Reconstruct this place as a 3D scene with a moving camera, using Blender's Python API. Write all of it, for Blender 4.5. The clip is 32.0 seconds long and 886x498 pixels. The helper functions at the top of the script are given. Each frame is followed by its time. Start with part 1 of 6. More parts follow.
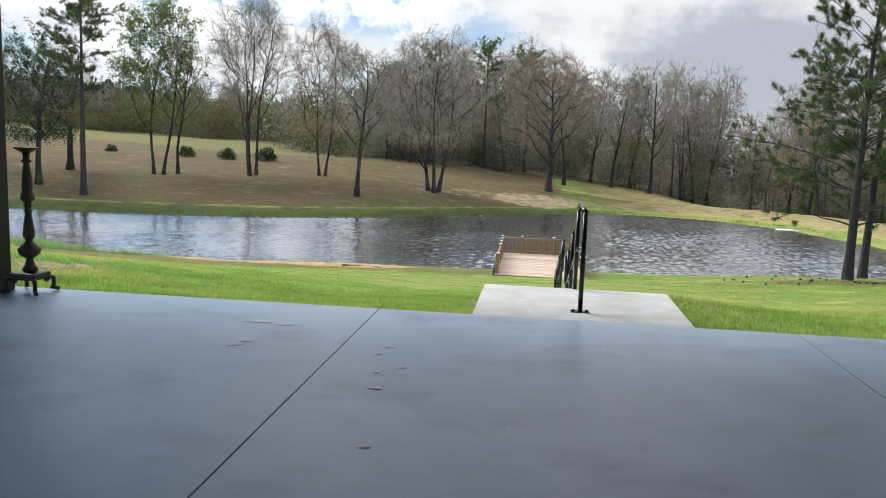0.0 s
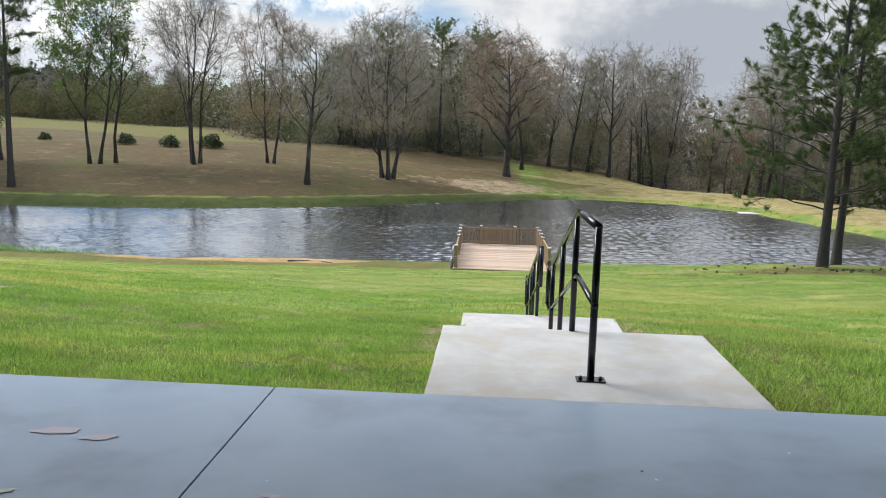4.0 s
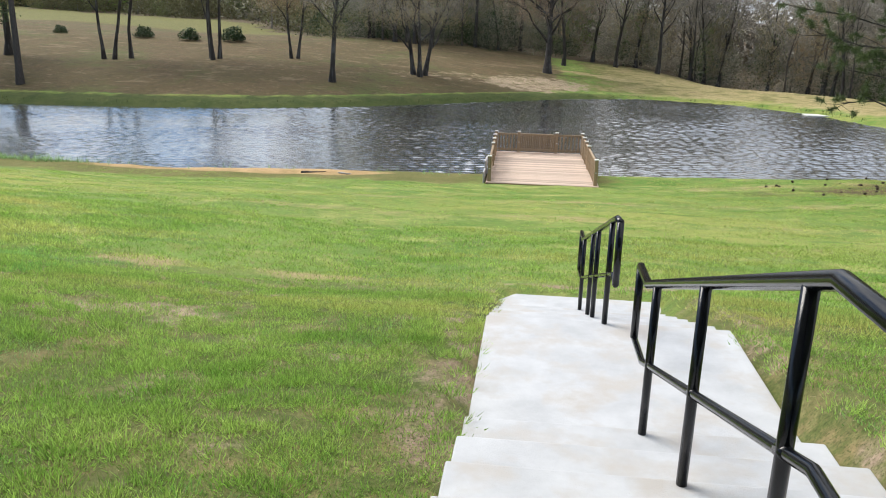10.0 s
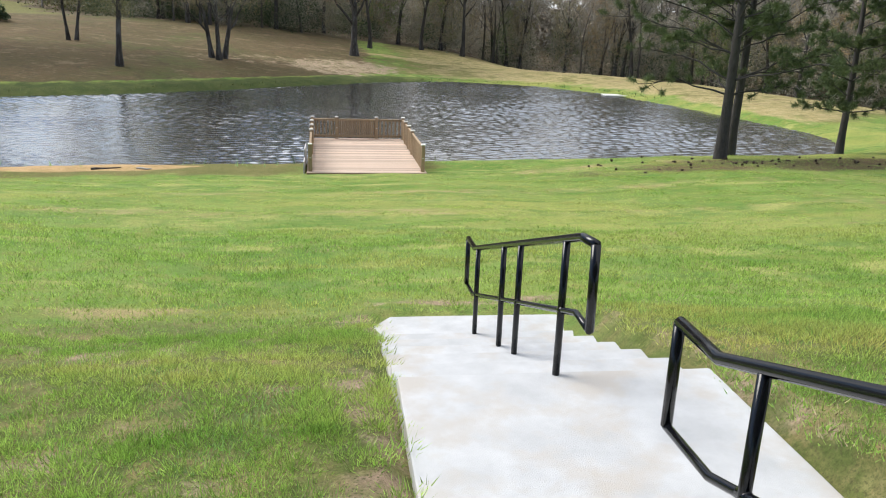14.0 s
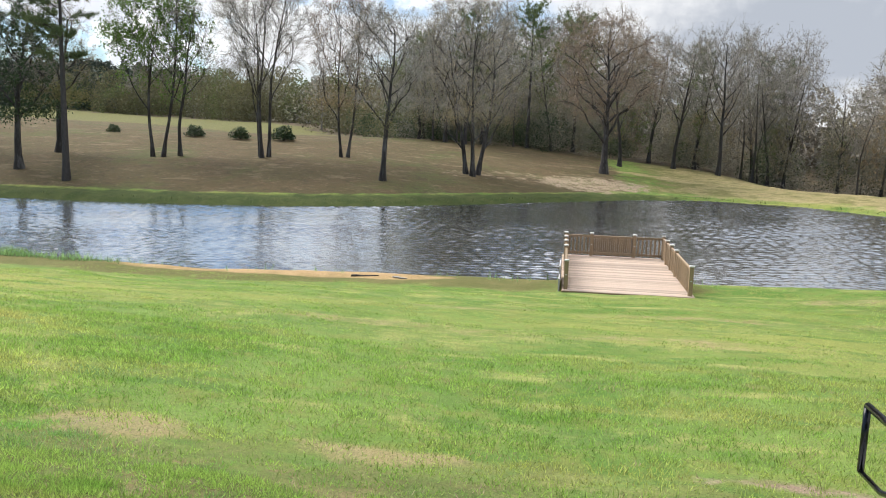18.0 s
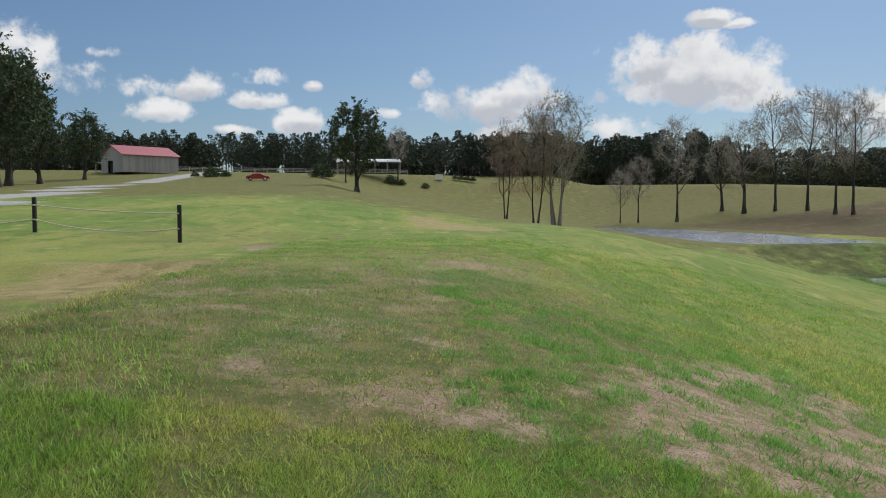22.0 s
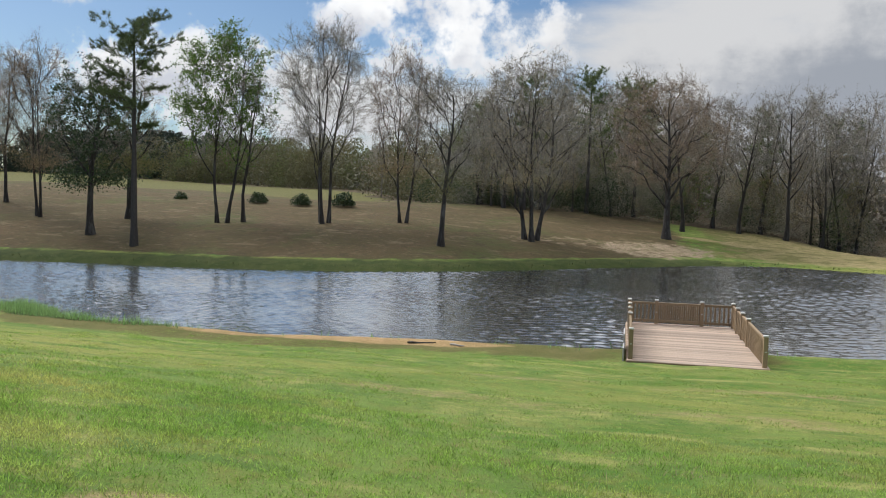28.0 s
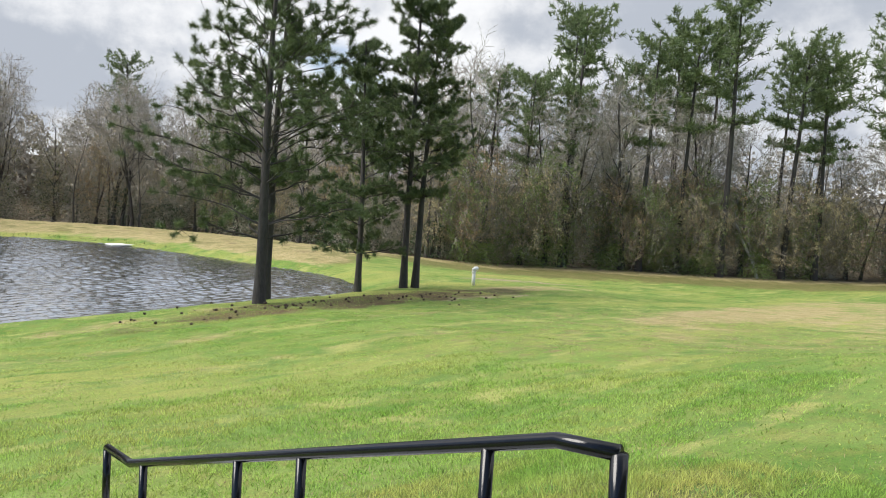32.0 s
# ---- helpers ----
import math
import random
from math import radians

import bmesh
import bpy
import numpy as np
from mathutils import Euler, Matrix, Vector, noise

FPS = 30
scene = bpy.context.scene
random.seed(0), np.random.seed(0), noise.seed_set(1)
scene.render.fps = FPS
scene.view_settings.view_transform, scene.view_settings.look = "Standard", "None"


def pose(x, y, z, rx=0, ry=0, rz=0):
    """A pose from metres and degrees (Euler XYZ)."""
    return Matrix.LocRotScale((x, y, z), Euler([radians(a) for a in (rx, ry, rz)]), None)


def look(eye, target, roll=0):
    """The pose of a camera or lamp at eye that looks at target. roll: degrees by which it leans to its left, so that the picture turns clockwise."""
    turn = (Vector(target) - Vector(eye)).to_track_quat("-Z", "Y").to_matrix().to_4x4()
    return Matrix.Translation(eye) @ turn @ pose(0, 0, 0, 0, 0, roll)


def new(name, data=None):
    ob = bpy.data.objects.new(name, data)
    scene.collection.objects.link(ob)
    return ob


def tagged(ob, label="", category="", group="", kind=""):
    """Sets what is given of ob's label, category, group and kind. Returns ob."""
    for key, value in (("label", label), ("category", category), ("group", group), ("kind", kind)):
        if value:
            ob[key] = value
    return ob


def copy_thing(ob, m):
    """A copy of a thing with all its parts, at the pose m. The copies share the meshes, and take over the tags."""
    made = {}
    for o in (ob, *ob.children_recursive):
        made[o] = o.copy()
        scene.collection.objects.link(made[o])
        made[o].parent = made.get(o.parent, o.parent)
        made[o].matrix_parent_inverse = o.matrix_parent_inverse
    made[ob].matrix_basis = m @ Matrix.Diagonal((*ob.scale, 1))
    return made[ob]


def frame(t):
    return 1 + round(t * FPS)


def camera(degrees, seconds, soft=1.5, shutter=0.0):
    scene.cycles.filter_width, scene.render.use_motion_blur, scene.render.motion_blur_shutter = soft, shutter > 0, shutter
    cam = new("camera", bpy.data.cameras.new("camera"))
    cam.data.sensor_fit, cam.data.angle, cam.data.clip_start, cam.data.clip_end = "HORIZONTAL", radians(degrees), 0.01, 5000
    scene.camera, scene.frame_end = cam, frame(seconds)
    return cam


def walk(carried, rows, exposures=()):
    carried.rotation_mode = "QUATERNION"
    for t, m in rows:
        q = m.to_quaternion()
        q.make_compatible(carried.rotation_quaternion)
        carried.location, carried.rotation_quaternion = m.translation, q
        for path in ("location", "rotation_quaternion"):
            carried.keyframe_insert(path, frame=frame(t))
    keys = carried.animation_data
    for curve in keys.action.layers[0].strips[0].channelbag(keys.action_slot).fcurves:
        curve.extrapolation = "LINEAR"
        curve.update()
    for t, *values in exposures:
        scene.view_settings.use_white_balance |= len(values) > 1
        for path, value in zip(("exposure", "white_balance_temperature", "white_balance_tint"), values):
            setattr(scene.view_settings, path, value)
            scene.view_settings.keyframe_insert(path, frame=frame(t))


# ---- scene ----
cam = camera(59.5, 32.0, soft=1.0)
PATH = [
    (0, look((0.322, 1.168, 1.553), (0.0821, 3.1354, 1.2851), 2.00)),
    (0.5, look((0.330, 1.509, 1.538), (0.1070, 3.4764, 1.2559), 2.00)),
    (1, look((0.274, 1.830, 1.526), (0.0661, 3.7973, 1.2321), 1.60)),
    (1.5, look((0.225, 2.162, 1.538), (0.0230, 4.1289, 1.2370), 1.30)),
    (2, look((0.242, 2.484, 1.544), (0.0450, 4.4518, 1.2460), 1.10)),
    (2.5, look((0.187, 2.837, 1.530), (-0.0000, 4.8070, 1.2400), 0.90)),
    (4.5, look((0.129, 4.220, 1.517), (0.0080, 6.1907, 1.1980), 1.60)),
    (5, look((0.129, 4.547, 1.531), (0.0030, 6.5095, 1.1669), 1.60)),
    (5.5, look((0.064, 4.902, 1.519), (-0.0690, 6.8535, 1.1021), 1.70)),
    (6, look((0.086, 5.276, 1.496), (-0.0520, 7.2144, 1.0231), 1.60)),
    (6.5, look((0.051, 5.540, 1.489), (-0.0850, 7.4691, 0.9790), 1.60)),
    (7, look((0.018, 5.938, 1.482), (-0.0970, 7.8620, 0.9480), 1.60)),
    (7.5, look((0.064, 6.336, 1.472), (-0.0220, 8.2620, 0.9400), 1.60)),
    (8, look((0.055, 6.609, 1.476), (0.0010, 8.5389, 0.9538), 1.70)),
    (8.5, look((0.050, 6.922, 1.491), (0.0030, 8.8527, 0.9711), 1.70)),
    (9, look((0.102, 7.299, 1.485), (0.0200, 9.2260, 0.9560), 1.60)),
    (9.5, look((0.066, 7.653, 1.468), (-0.0751, 9.5718, 0.9218), 1.50)),
    (10, look((0.054, 7.912, 1.482), (-0.1569, 9.8195, 0.9191), 1.40)),
    (10.5, look((0.062, 8.180, 1.498), (-0.1950, 10.0761, 0.9160), 1.40)),
    (11, look((-0.024, 8.477, 1.467), (-0.2811, 10.3665, 0.8638), 1.30)),
    (11.5, look((-0.130, 8.740, 1.468), (-0.3160, 10.6313, 0.8449), 1.40)),
    (12, look((-0.193, 9.052, 1.436), (-0.2580, 10.9453, 0.7949), 1.30)),
    (12.5, look((-0.312, 9.206, 1.400), (-0.2210, 11.0952, 0.7499), 1.50)),
    (13, look((-0.505, 9.314, 1.340), (-0.2860, 11.1954, 0.6979), 1.80)),
    (13.5, look((-0.573, 9.549, 1.286), (-0.3030, 11.4319, 0.6680), 2.00)),
    (15.5, look((-0.860, 10.549, 1.098), (-0.6060, 12.4739, 0.6180), 2.60)),
    (16, look((-1.000, 10.782, 1.055), (-0.7790, 12.7184, 0.6059), 2.30)),
    (16.5, look((-1.061, 11.033, 1.003), (-0.8870, 12.9798, 0.5790), 2.00)),
    (17, look((-1.122, 11.289, 0.951), (-1.0310, 13.2475, 0.5561), 1.80)),
    (17.5, look((-1.250, 11.549, 0.893), (-1.2990, 13.5159, 0.5338), 1.80)),
    (18, look((-1.370, 11.680, 0.885), (-1.6992, 13.6277, 0.5721), 1.51)),
    (18.5, look((-1.480, 11.820, 0.875), (-2.1995, 13.6663, 0.6037), 0.72)),
    (19, look((-1.570, 11.940, 0.868), (-2.7153, 13.5626, 0.6325), 0.23)),
    (19.5, look((-1.605, 12.000, 0.864), (-3.1193, 13.2900, 0.6575), -0.35)),
    (20, look((-1.640, 12.060, 0.860), (-3.4126, 12.9686, 0.6802), -0.69)),
    (20.5, look((-1.640, 12.074, 0.856), (-3.5557, 12.6260, 0.7025), -0.75)),
    (21, look((-1.639, 12.087, 0.852), (-3.6154, 12.3663, 0.7209), -0.60)),
    (21.5, look((-1.639, 12.101, 0.848), (-3.6324, 12.2182, 0.7367), -0.29)),
    (22, look((-1.639, 12.114, 0.844), (-3.6351, 12.1783, 0.7453), -0.19)),
    (22.5, look((-1.631, 12.130, 0.840), (-3.6258, 12.2411, 0.7426), -0.01)),
    (23, look((-1.624, 12.145, 0.836), (-3.6072, 12.3801, 0.7301), 0.04)),
    (23.5, look((-1.617, 12.161, 0.832), (-3.5706, 12.5696, 0.7121), 0.11)),
    (24, look((-1.609, 12.177, 0.828), (-3.5094, 12.7850, 0.6908), 0.29)),
    (24.5, look((-1.602, 12.192, 0.824), (-3.4248, 13.0006, 0.6732), 0.27)),
    (26.5, look((-1.547, 12.224, 0.831), (-2.8398, 13.7401, 0.6551), 0.63)),
    (27, look((-1.528, 12.242, 0.830), (-2.5781, 13.9348, 0.6586), 0.62)),
    (27.5, look((-1.509, 12.259, 0.829), (-2.2813, 14.0974, 0.6703), 0.92)),
    (28, look((-1.493, 12.277, 0.828), (-1.9763, 14.2120, 0.6792), 1.18)),
    (28.5, look((-1.478, 12.296, 0.826), (-1.6931, 14.2788, 0.6809), 1.77)),
    (29, look((-1.464, 12.316, 0.825), (-1.4294, 14.3101, 0.6807), 2.10)),
    (29.5, look((-1.444, 12.332, 0.823), (-1.1573, 14.3060, 0.6766), 2.31)),
    (30, look((-1.413, 12.344, 0.819), (-0.8705, 14.2632, 0.6708), 2.54)),
    (30.5, look((-1.370, 12.351, 0.815), (-0.5860, 14.1851, 0.6647), 2.70)),
    (31, look((-1.313, 12.355, 0.812), (-0.3178, 14.0826, 0.6602), 2.80)),
    (31.5, look((-1.244, 12.355, 0.813), (-0.0565, 13.9569, 0.6596), 3.22)),
    (32, look((-1.172, 12.356, 0.817), (0.2137, 13.7906, 0.6680), 3.73)),
]
walk(cam, PATH, ((0, 0.04), (2, 0.04), (5, -0.12), (7, 0.01), (9, 0.0), (13.5, 0.0), (17, 0.16), (18.5, 0.0), (20, -0.34), (21, -0.55), (22, -0.78), (24.5, -0.74), (26.5, -0.58), (28, -0.48), (30, -0.33), (32, 0.08)))

# ---- lie of the land ----
WATER, UPPER = -4.885, -2.6
POND = ((-65.5, 51.5), (-64, 47.6), (-52, 45.2), (-41, 43.1), (-33, 42.3), (-25.5, 40.7), (-24.6, 39.7), (-20, 39.5),
        (-15, 39.2), (-10, 40.2), (-2, 41.0), (3.6, 42.1), (8, 42.8), (13.6, 43.4), (19, 43.9), (24, 45.0), (26, 48.2),
        (27.0, 52.5), (26.0, 57.5), (24.3, 65), (21.5, 73), (17.0, 78.5), (10, 81.0), (3, 78.6), (-4.3, 73.2), (-8, 70.2),
        (-15, 65.4), (-22, 62.4), (-30, 60.8), (-40, 60.2), (-52, 58.8), (-62, 56.2))
UPPER_POND = ((-75, 46.5), (-83, 42.8), (-105, 42.4), (-160, 47.5), (-139, 56.6), (-113, 60.8), (-78, 60.5), (-74.5, 57))

WOOD = ((150, -60), (108, -10), (100, 6), (92, 20), (86, 38), (72, 46), (60, 56), (46, 62), (38, 76), (32, 90), (22, 102), (6, 106), (-10, 104),
        (-24, 104), (-34, 130), (-70, 200), (-140, 250), (-210, 290), (-300, 340), (-300, 900), (900, 900), (900, -60))


def edge_distance(x, y, ring):
    """Distance to a closed ring in plan: positive outside, negative inside."""
    best, inside = np.full(x.shape, 1e9), np.zeros(x.shape, bool)
    for (ax, ay), (bx, by) in zip(ring, ring[1:] + ring[:1]):
        ux, uy = bx - ax, by - ay
        k = np.clip(((x - ax) * ux + (y - ay) * uy) / (ux * ux + uy * uy), 0, 1)
        best = np.minimum(best, np.hypot(x - ax - k * ux, y - ay - k * uy))
        inside ^= ((ay > y) != (by > y)) & (x < (y - ay) * ux / (uy if uy else 1e-9) + ax)
    return np.where(inside, -best, best)


def smooth(a, b, v):
    k = np.clip((v - a) / (b - a), 0, 1)
    return k * k * (3 - 2 * k)


def land(x, y):
    """Height of the ground."""
    x, y = np.asarray(x, float), np.asarray(y, float)
    s = edge_distance(x, y, POND)
    d = np.maximum(s, 0)
    # the lawn on the house's side
    lawn = np.interp(d, (0, 0.3, 2.6, 10, 23.2, 26.5, 28.5, 30.7, 33, 60, 200, 900), (0, 0.10, 0.16, 1.12, 2.95, 3.85, 4.2, 4.72, 4.8, 5.4, 8, 14))
    lawn = lawn * np.interp(x, (-80, -24, -10, -3, 2, 8, 16, 30, 60, 200), (2.2, 1.6, 1.2, 1, 1, 0.86, 0.66, 0.36, 0.12, 0.08))
    cap = 4.78 + 0.05 * np.maximum(0, -x - 22 - 2.6 * np.clip(y - 2, 0, 30)) + 0.04 * np.maximum(0, -x - 150) - 0.09 * np.maximum(0, -x - 330)
    lawn = lawn - 1.4 * smooth(22, 52, x) * smooth(15, 42, y)
    lip = 0.5 * smooth(0, 3, d) * smooth(5, 14, x) * (1 - smooth(30, 55, x))
    lawn = np.where(x < 0, cap - np.logaddexp(0, (cap - lawn) * 2.2) / 2.2 + 0.06 * smooth(3, 0.5, d), lawn + lip)
    # the hill across the water
    plain = smooth(-95, -150, x) * smooth(140, 105, y)
    hill = np.interp(d, (0, 0.5, 6, 15, 30, 60, 120, 400, 900), (0, 0.3, 1.3, 2.6, 4.6, 6.6, 8.6, 14, 20))
    crest = np.interp(d, (0, 0.5, 6, 15, 28, 36, 46, 70, 120, 200, 400, 900), (0, 0.3, 1.3, 2.6, 4.35, 5.0, 5.3, 4.6, 4.4, 5.5, 11, 18))
    crest = crest - smooth(-80, -50, x) * np.interp(d, (12, 28, 46, 120), (0, 0.5, 1.25, 1.4))
    hill = crest + (hill - crest) * np.maximum(plain, smooth(10, 26, x))
    hill = hill * np.interp(x, (-200, -60, -20, -8, 4, 14, 24, 34, 60, 200), (1.15, 1.1, 1, 0.9, 0.62, 0.4, 0.25, 0.16, 0.1, 0.1))
    dyke = np.interp(d, (0, 0.5, 3, 7, 11, 20, 35, 60, 900), (0, 0.25, 0.62, 0.78, 0.6, -0.35, -1.3, -1.7, -1.7))
    hill = hill + (dyke - hill) * smooth(12, 25, x)
    hill = hill + 2.4 * smooth(50, 190, d) * smooth(-70, -150, x) * plain
    north = smooth(-4, 6, y - np.interp(x, (-400, -65, 26, 40, 400), (66, 52, 50, 58, 90)))
    z = WATER + lawn * (1 - north) + hill * north
    z = np.where(s < 0, WATER - np.minimum(0.15 - s * 0.25, 1.6), z)
    # the upper pond and the dam between the two
    u = edge_distance(x, y, UPPER_POND)
    v = np.maximum(u, 0)
    basin = np.where(x < -40, UPPER + 0.08 + 0.07 * v + 0.002 * v * v, 1e3)
    basin = basin + np.maximum(0, x + 66) * 0.3
    face = np.where(s < 0, z, np.minimum(z, basin))
    dam = UPPER + 0.3 - 0.3 * np.maximum(0, -73.2 - x) - 0.36 * np.maximum(0, x + 72.2)
    z = np.where((y > 40) & (y < 64), np.maximum(face, np.where(np.abs(x + 70) < 5.5, dam, -99)), face)
    z = z + 0.03 * np.sin(x * 1.7 + 2 * np.sin(y * 0.9)) * np.sin(y * 1.3 + 1.5 * np.sin(x * 0.7)) * (s > 0.4)
    dip = 1.0 * np.exp(-((x + 66) / 17) ** 2 - ((y - 32) / 8) ** 2)
    z = np.where((dip > 0.01) & (x < -40), np.minimum(z, np.maximum(z - dip, UPPER + 0.08)), z)
    # an added rise behind the north-east wood shuts out sky between trunks
    z = z + 9.0 * smooth(10, 55, -edge_distance(x, y, WOOD)) * smooth(-34, -4, x)
    return np.where(u < 0, UPPER - np.minimum(0.15 - u * 0.2, 1.2), z)


# ---- sky and sun ----
SUN_HEIGHT, SUN_TURN = 48, 62  # degrees above the ground; degrees from +y towards -x


def sky():
    w = bpy.data.worlds.new("world")
    scene.world, w.use_nodes = w, True
    nt = w.node_tree
    nt.nodes.clear()
    N, L = nt.nodes.new, nt.links.new

    def math_(op, a, b=None, c=None):
        n = N("ShaderNodeMath")
        n.operation = op
        for i, v in enumerate((a, b, c)):
            if v is None:
                continue
            if isinstance(v, (int, float)):
                n.inputs[i].default_value = v
            else:
                L(v, n.inputs[i])
        return n.outputs[0]

    def ramp(v, a, b):
        n = N("ShaderNodeMapRange")
        n.interpolation_type = "SMOOTHSTEP"
        L(v, n.inputs[0])
        for i, q in ((1, a), (2, b)):
            if isinstance(q, (int, float)):
                n.inputs[i].default_value = q
            else:
                L(q, n.inputs[i])
        return n.outputs[0]

    def mix(k, a, b):
        n = N("ShaderNodeMix")
        n.data_type = "RGBA"
        L(k, n.inputs[0])
        for i, v in ((6, a), (7, b)):
            if isinstance(v, tuple):
                n.inputs[i].default_value = (*v, 1)
            else:
                L(v, n.inputs[i])
        return n.outputs[2]

    coord = N("ShaderNodeTexCoord").outputs["Generated"]
    sep = N("ShaderNodeSeparateXYZ")
    L(coord, sep.inputs[0])
    x, y, z = sep.outputs
    up = math_("ADD", math_("MAXIMUM", z, 0.0), 0.16)
    flat = N("ShaderNodeCombineXYZ")
    L(math_("DIVIDE", x, up), flat.inputs[0])
    L(math_("DIVIDE", y, up), flat.inputs[1])

    def noise_(scale, detail, rough, src=flat.outputs[0], seed=0.0):
        n = N("ShaderNodeTexNoise")
        n.noise_dimensions = "4D"
        n.inputs["W"].default_value = seed
        n.inputs["Scale"].default_value, n.inputs["Detail"].default_value, n.inputs["Roughness"].default_value = scale, detail, rough
        L(src, n.inputs["Vector"])
        return n.outputs["Fac"]

    # a broken deck of cloud to the north and east, open blue to the west
    east = math_("ADD", math_("MULTIPLY", x, 0.75), math_("MULTIPLY", y, 0.5))
    bulk = noise_(0.62, 9, 0.55, seed=3.1)
    edge = math_("SUBTRACT", math_("SUBTRACT", 0.60, math_("MULTIPLY", east, 0.34)), math_("MULTIPLY", ramp(z, 0.30, 0.55), 0.20))
    deck = ramp(bulk, math_("SUBTRACT", edge, 0.09), math_("ADD", edge, 0.08))
    # heaped clouds low in the west: azimuth (from -x towards +y), height, half width, half height, all in radians
    az = math_("ARCTAN2", y, math_("MULTIPLY", x, -1))
    el = math_("ARCSINE", z)
    fluff = math_("ADD", math_("MULTIPLY", math_("SUBTRACT", noise_(10.0, 12, 0.62, coord, 1.7), 0.5), 5.0), math_("MULTIPLY", math_("SUBTRACT", noise_(34.0, 8, 0.62, coord, 5.3), 0.5), 2.6))
    heaps, under_ = None, None
    for a, e, wa, we in ((0.340, 0.160, 0.130, 0.050), (0.27, 0.175, 0.055, 0.042), (0.40, 0.14, 0.07, 0.04), (0.262, 0.098, 0.055, 0.026), (0.362, 0.226, 0.036, 0.013), (0.395, 0.218, 0.022, 0.008),
                         (0.092, 0.132, 0.085, 0.034), (0.006, 0.168, 0.020, 0.017), (0.145, 0.145, 0.048, 0.034), (0.12, 0.095, 0.055, 0.022), (-0.265, 0.150, 0.055, 0.022), (-0.205, 0.138, 0.050, 0.016),
                         (-0.198, 0.166, 0.048, 0.020), (-0.153, 0.112, 0.034, 0.021), (-0.133, 0.155, 0.014, 0.009), (-0.375, 0.150, 0.070, 0.034), (-0.325, 0.120, 0.050, 0.020), (-0.46, 0.16, 0.07, 0.05),
                         (-0.375, 0.184, 0.036, 0.011), (-0.225, 0.100, 0.034, 0.009), (-0.04, 0.122, 0.020, 0.009), (0.56, 0.10, 0.10, 0.035), (0.68, 0.165, 0.035, 0.016), (0.74, 0.11, 0.12, 0.05),
                         (0.87, 0.215, 0.07, 0.03), (0.95, 0.14, 0.13, 0.06), (1.00, 0.285, 0.10, 0.03), (1.12, 0.10, 0.20, 0.08), (1.22, 0.22, 0.09, 0.05), (1.35, 0.18, 0.16, 0.09), (1.30, 0.33, 0.14, 0.05)):
        v = math_("DIVIDE", math_("SUBTRACT", el, e), we)
        q = math_("ADD", math_("POWER", math_("DIVIDE", math_("SUBTRACT", az, a), wa), 2.0), math_("POWER", math_("MAXIMUM", v, math_("MULTIPLY", v, -1.3)), 2.0))
        q = math_("SUBTRACT", math_("ADD", 0.85, fluff), q)
        low = math_("MULTIPLY", math_("MAXIMUM", q, 0.0), math_("SUBTRACT", 0.15, v))
        heaps, under_ = (q, low) if heaps is None else (math_("MAXIMUM", heaps, q), math_("MAXIMUM", under_, low))
    heap = ramp(heaps, -0.05, 0.85)
    body = math_("ADD", math_("SUBTRACT", bulk, edge), math_("MULTIPLY", math_("SUBTRACT", noise_(6.0, 10, 0.60, coord, 7.7), 0.5), 0.95))
    thick = ramp(body, 0.05, 0.30)
    # thinner and brighter towards the sun, behind the deck
    near = N("ShaderNodeVectorMath")
    near.operation = "DOT_PRODUCT"
    L(coord, near.inputs[0])
    near.inputs[1].default_value = (-math.cos(radians(SUN_HEIGHT)) * math.sin(radians(SUN_TURN)), math.cos(radians(SUN_HEIGHT)) * math.cos(radians(SUN_TURN)), math.sin(radians(SUN_HEIGHT)))
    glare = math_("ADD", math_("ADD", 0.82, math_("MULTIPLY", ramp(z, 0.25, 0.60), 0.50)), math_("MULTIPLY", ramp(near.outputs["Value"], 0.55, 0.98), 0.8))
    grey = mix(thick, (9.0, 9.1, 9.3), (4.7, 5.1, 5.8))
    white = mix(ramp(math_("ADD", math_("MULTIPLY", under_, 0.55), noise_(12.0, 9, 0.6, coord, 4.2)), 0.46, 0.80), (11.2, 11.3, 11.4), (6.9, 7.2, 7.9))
    lit = N("ShaderNodeVectorMath")
    lit.operation = "SCALE"
    L(grey, lit.inputs[0])
    L(glare, lit.inputs["Scale"])
    grey = lit.outputs[0]

    air = N("ShaderNodeTexSky")
    air.sky_type, air.sun_disc = "NISHITA", False
    air.sun_elevation, air.sun_rotation = radians(SUN_HEIGHT), radians(-SUN_TURN)
    air.air_density, air.dust_density, air.ozone_density = 1.0, 0.9, 1.6
    deep = N("ShaderNodeMix")
    deep.data_type, deep.blend_type = "RGBA", "MULTIPLY"
    deep.inputs[0].default_value, deep.inputs[7].default_value = 1.0, (0.72, 0.86, 1.0, 1)
    L(air.outputs[0], deep.inputs[6])
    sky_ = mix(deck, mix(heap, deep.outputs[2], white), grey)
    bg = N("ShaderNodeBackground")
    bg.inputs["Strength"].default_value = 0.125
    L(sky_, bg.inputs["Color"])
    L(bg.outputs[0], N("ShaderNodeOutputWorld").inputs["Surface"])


sky()
lamp = bpy.data.lights.new("sun", "SUN")
lamp.energy, lamp.angle, lamp.color = 3.9, radians(32), (1, 0.955, 0.88)
sun = new("sun", lamp)
sun.matrix_world = pose(0, 0, 60, 90 - SUN_HEIGHT, 0, 180 + SUN_TURN)


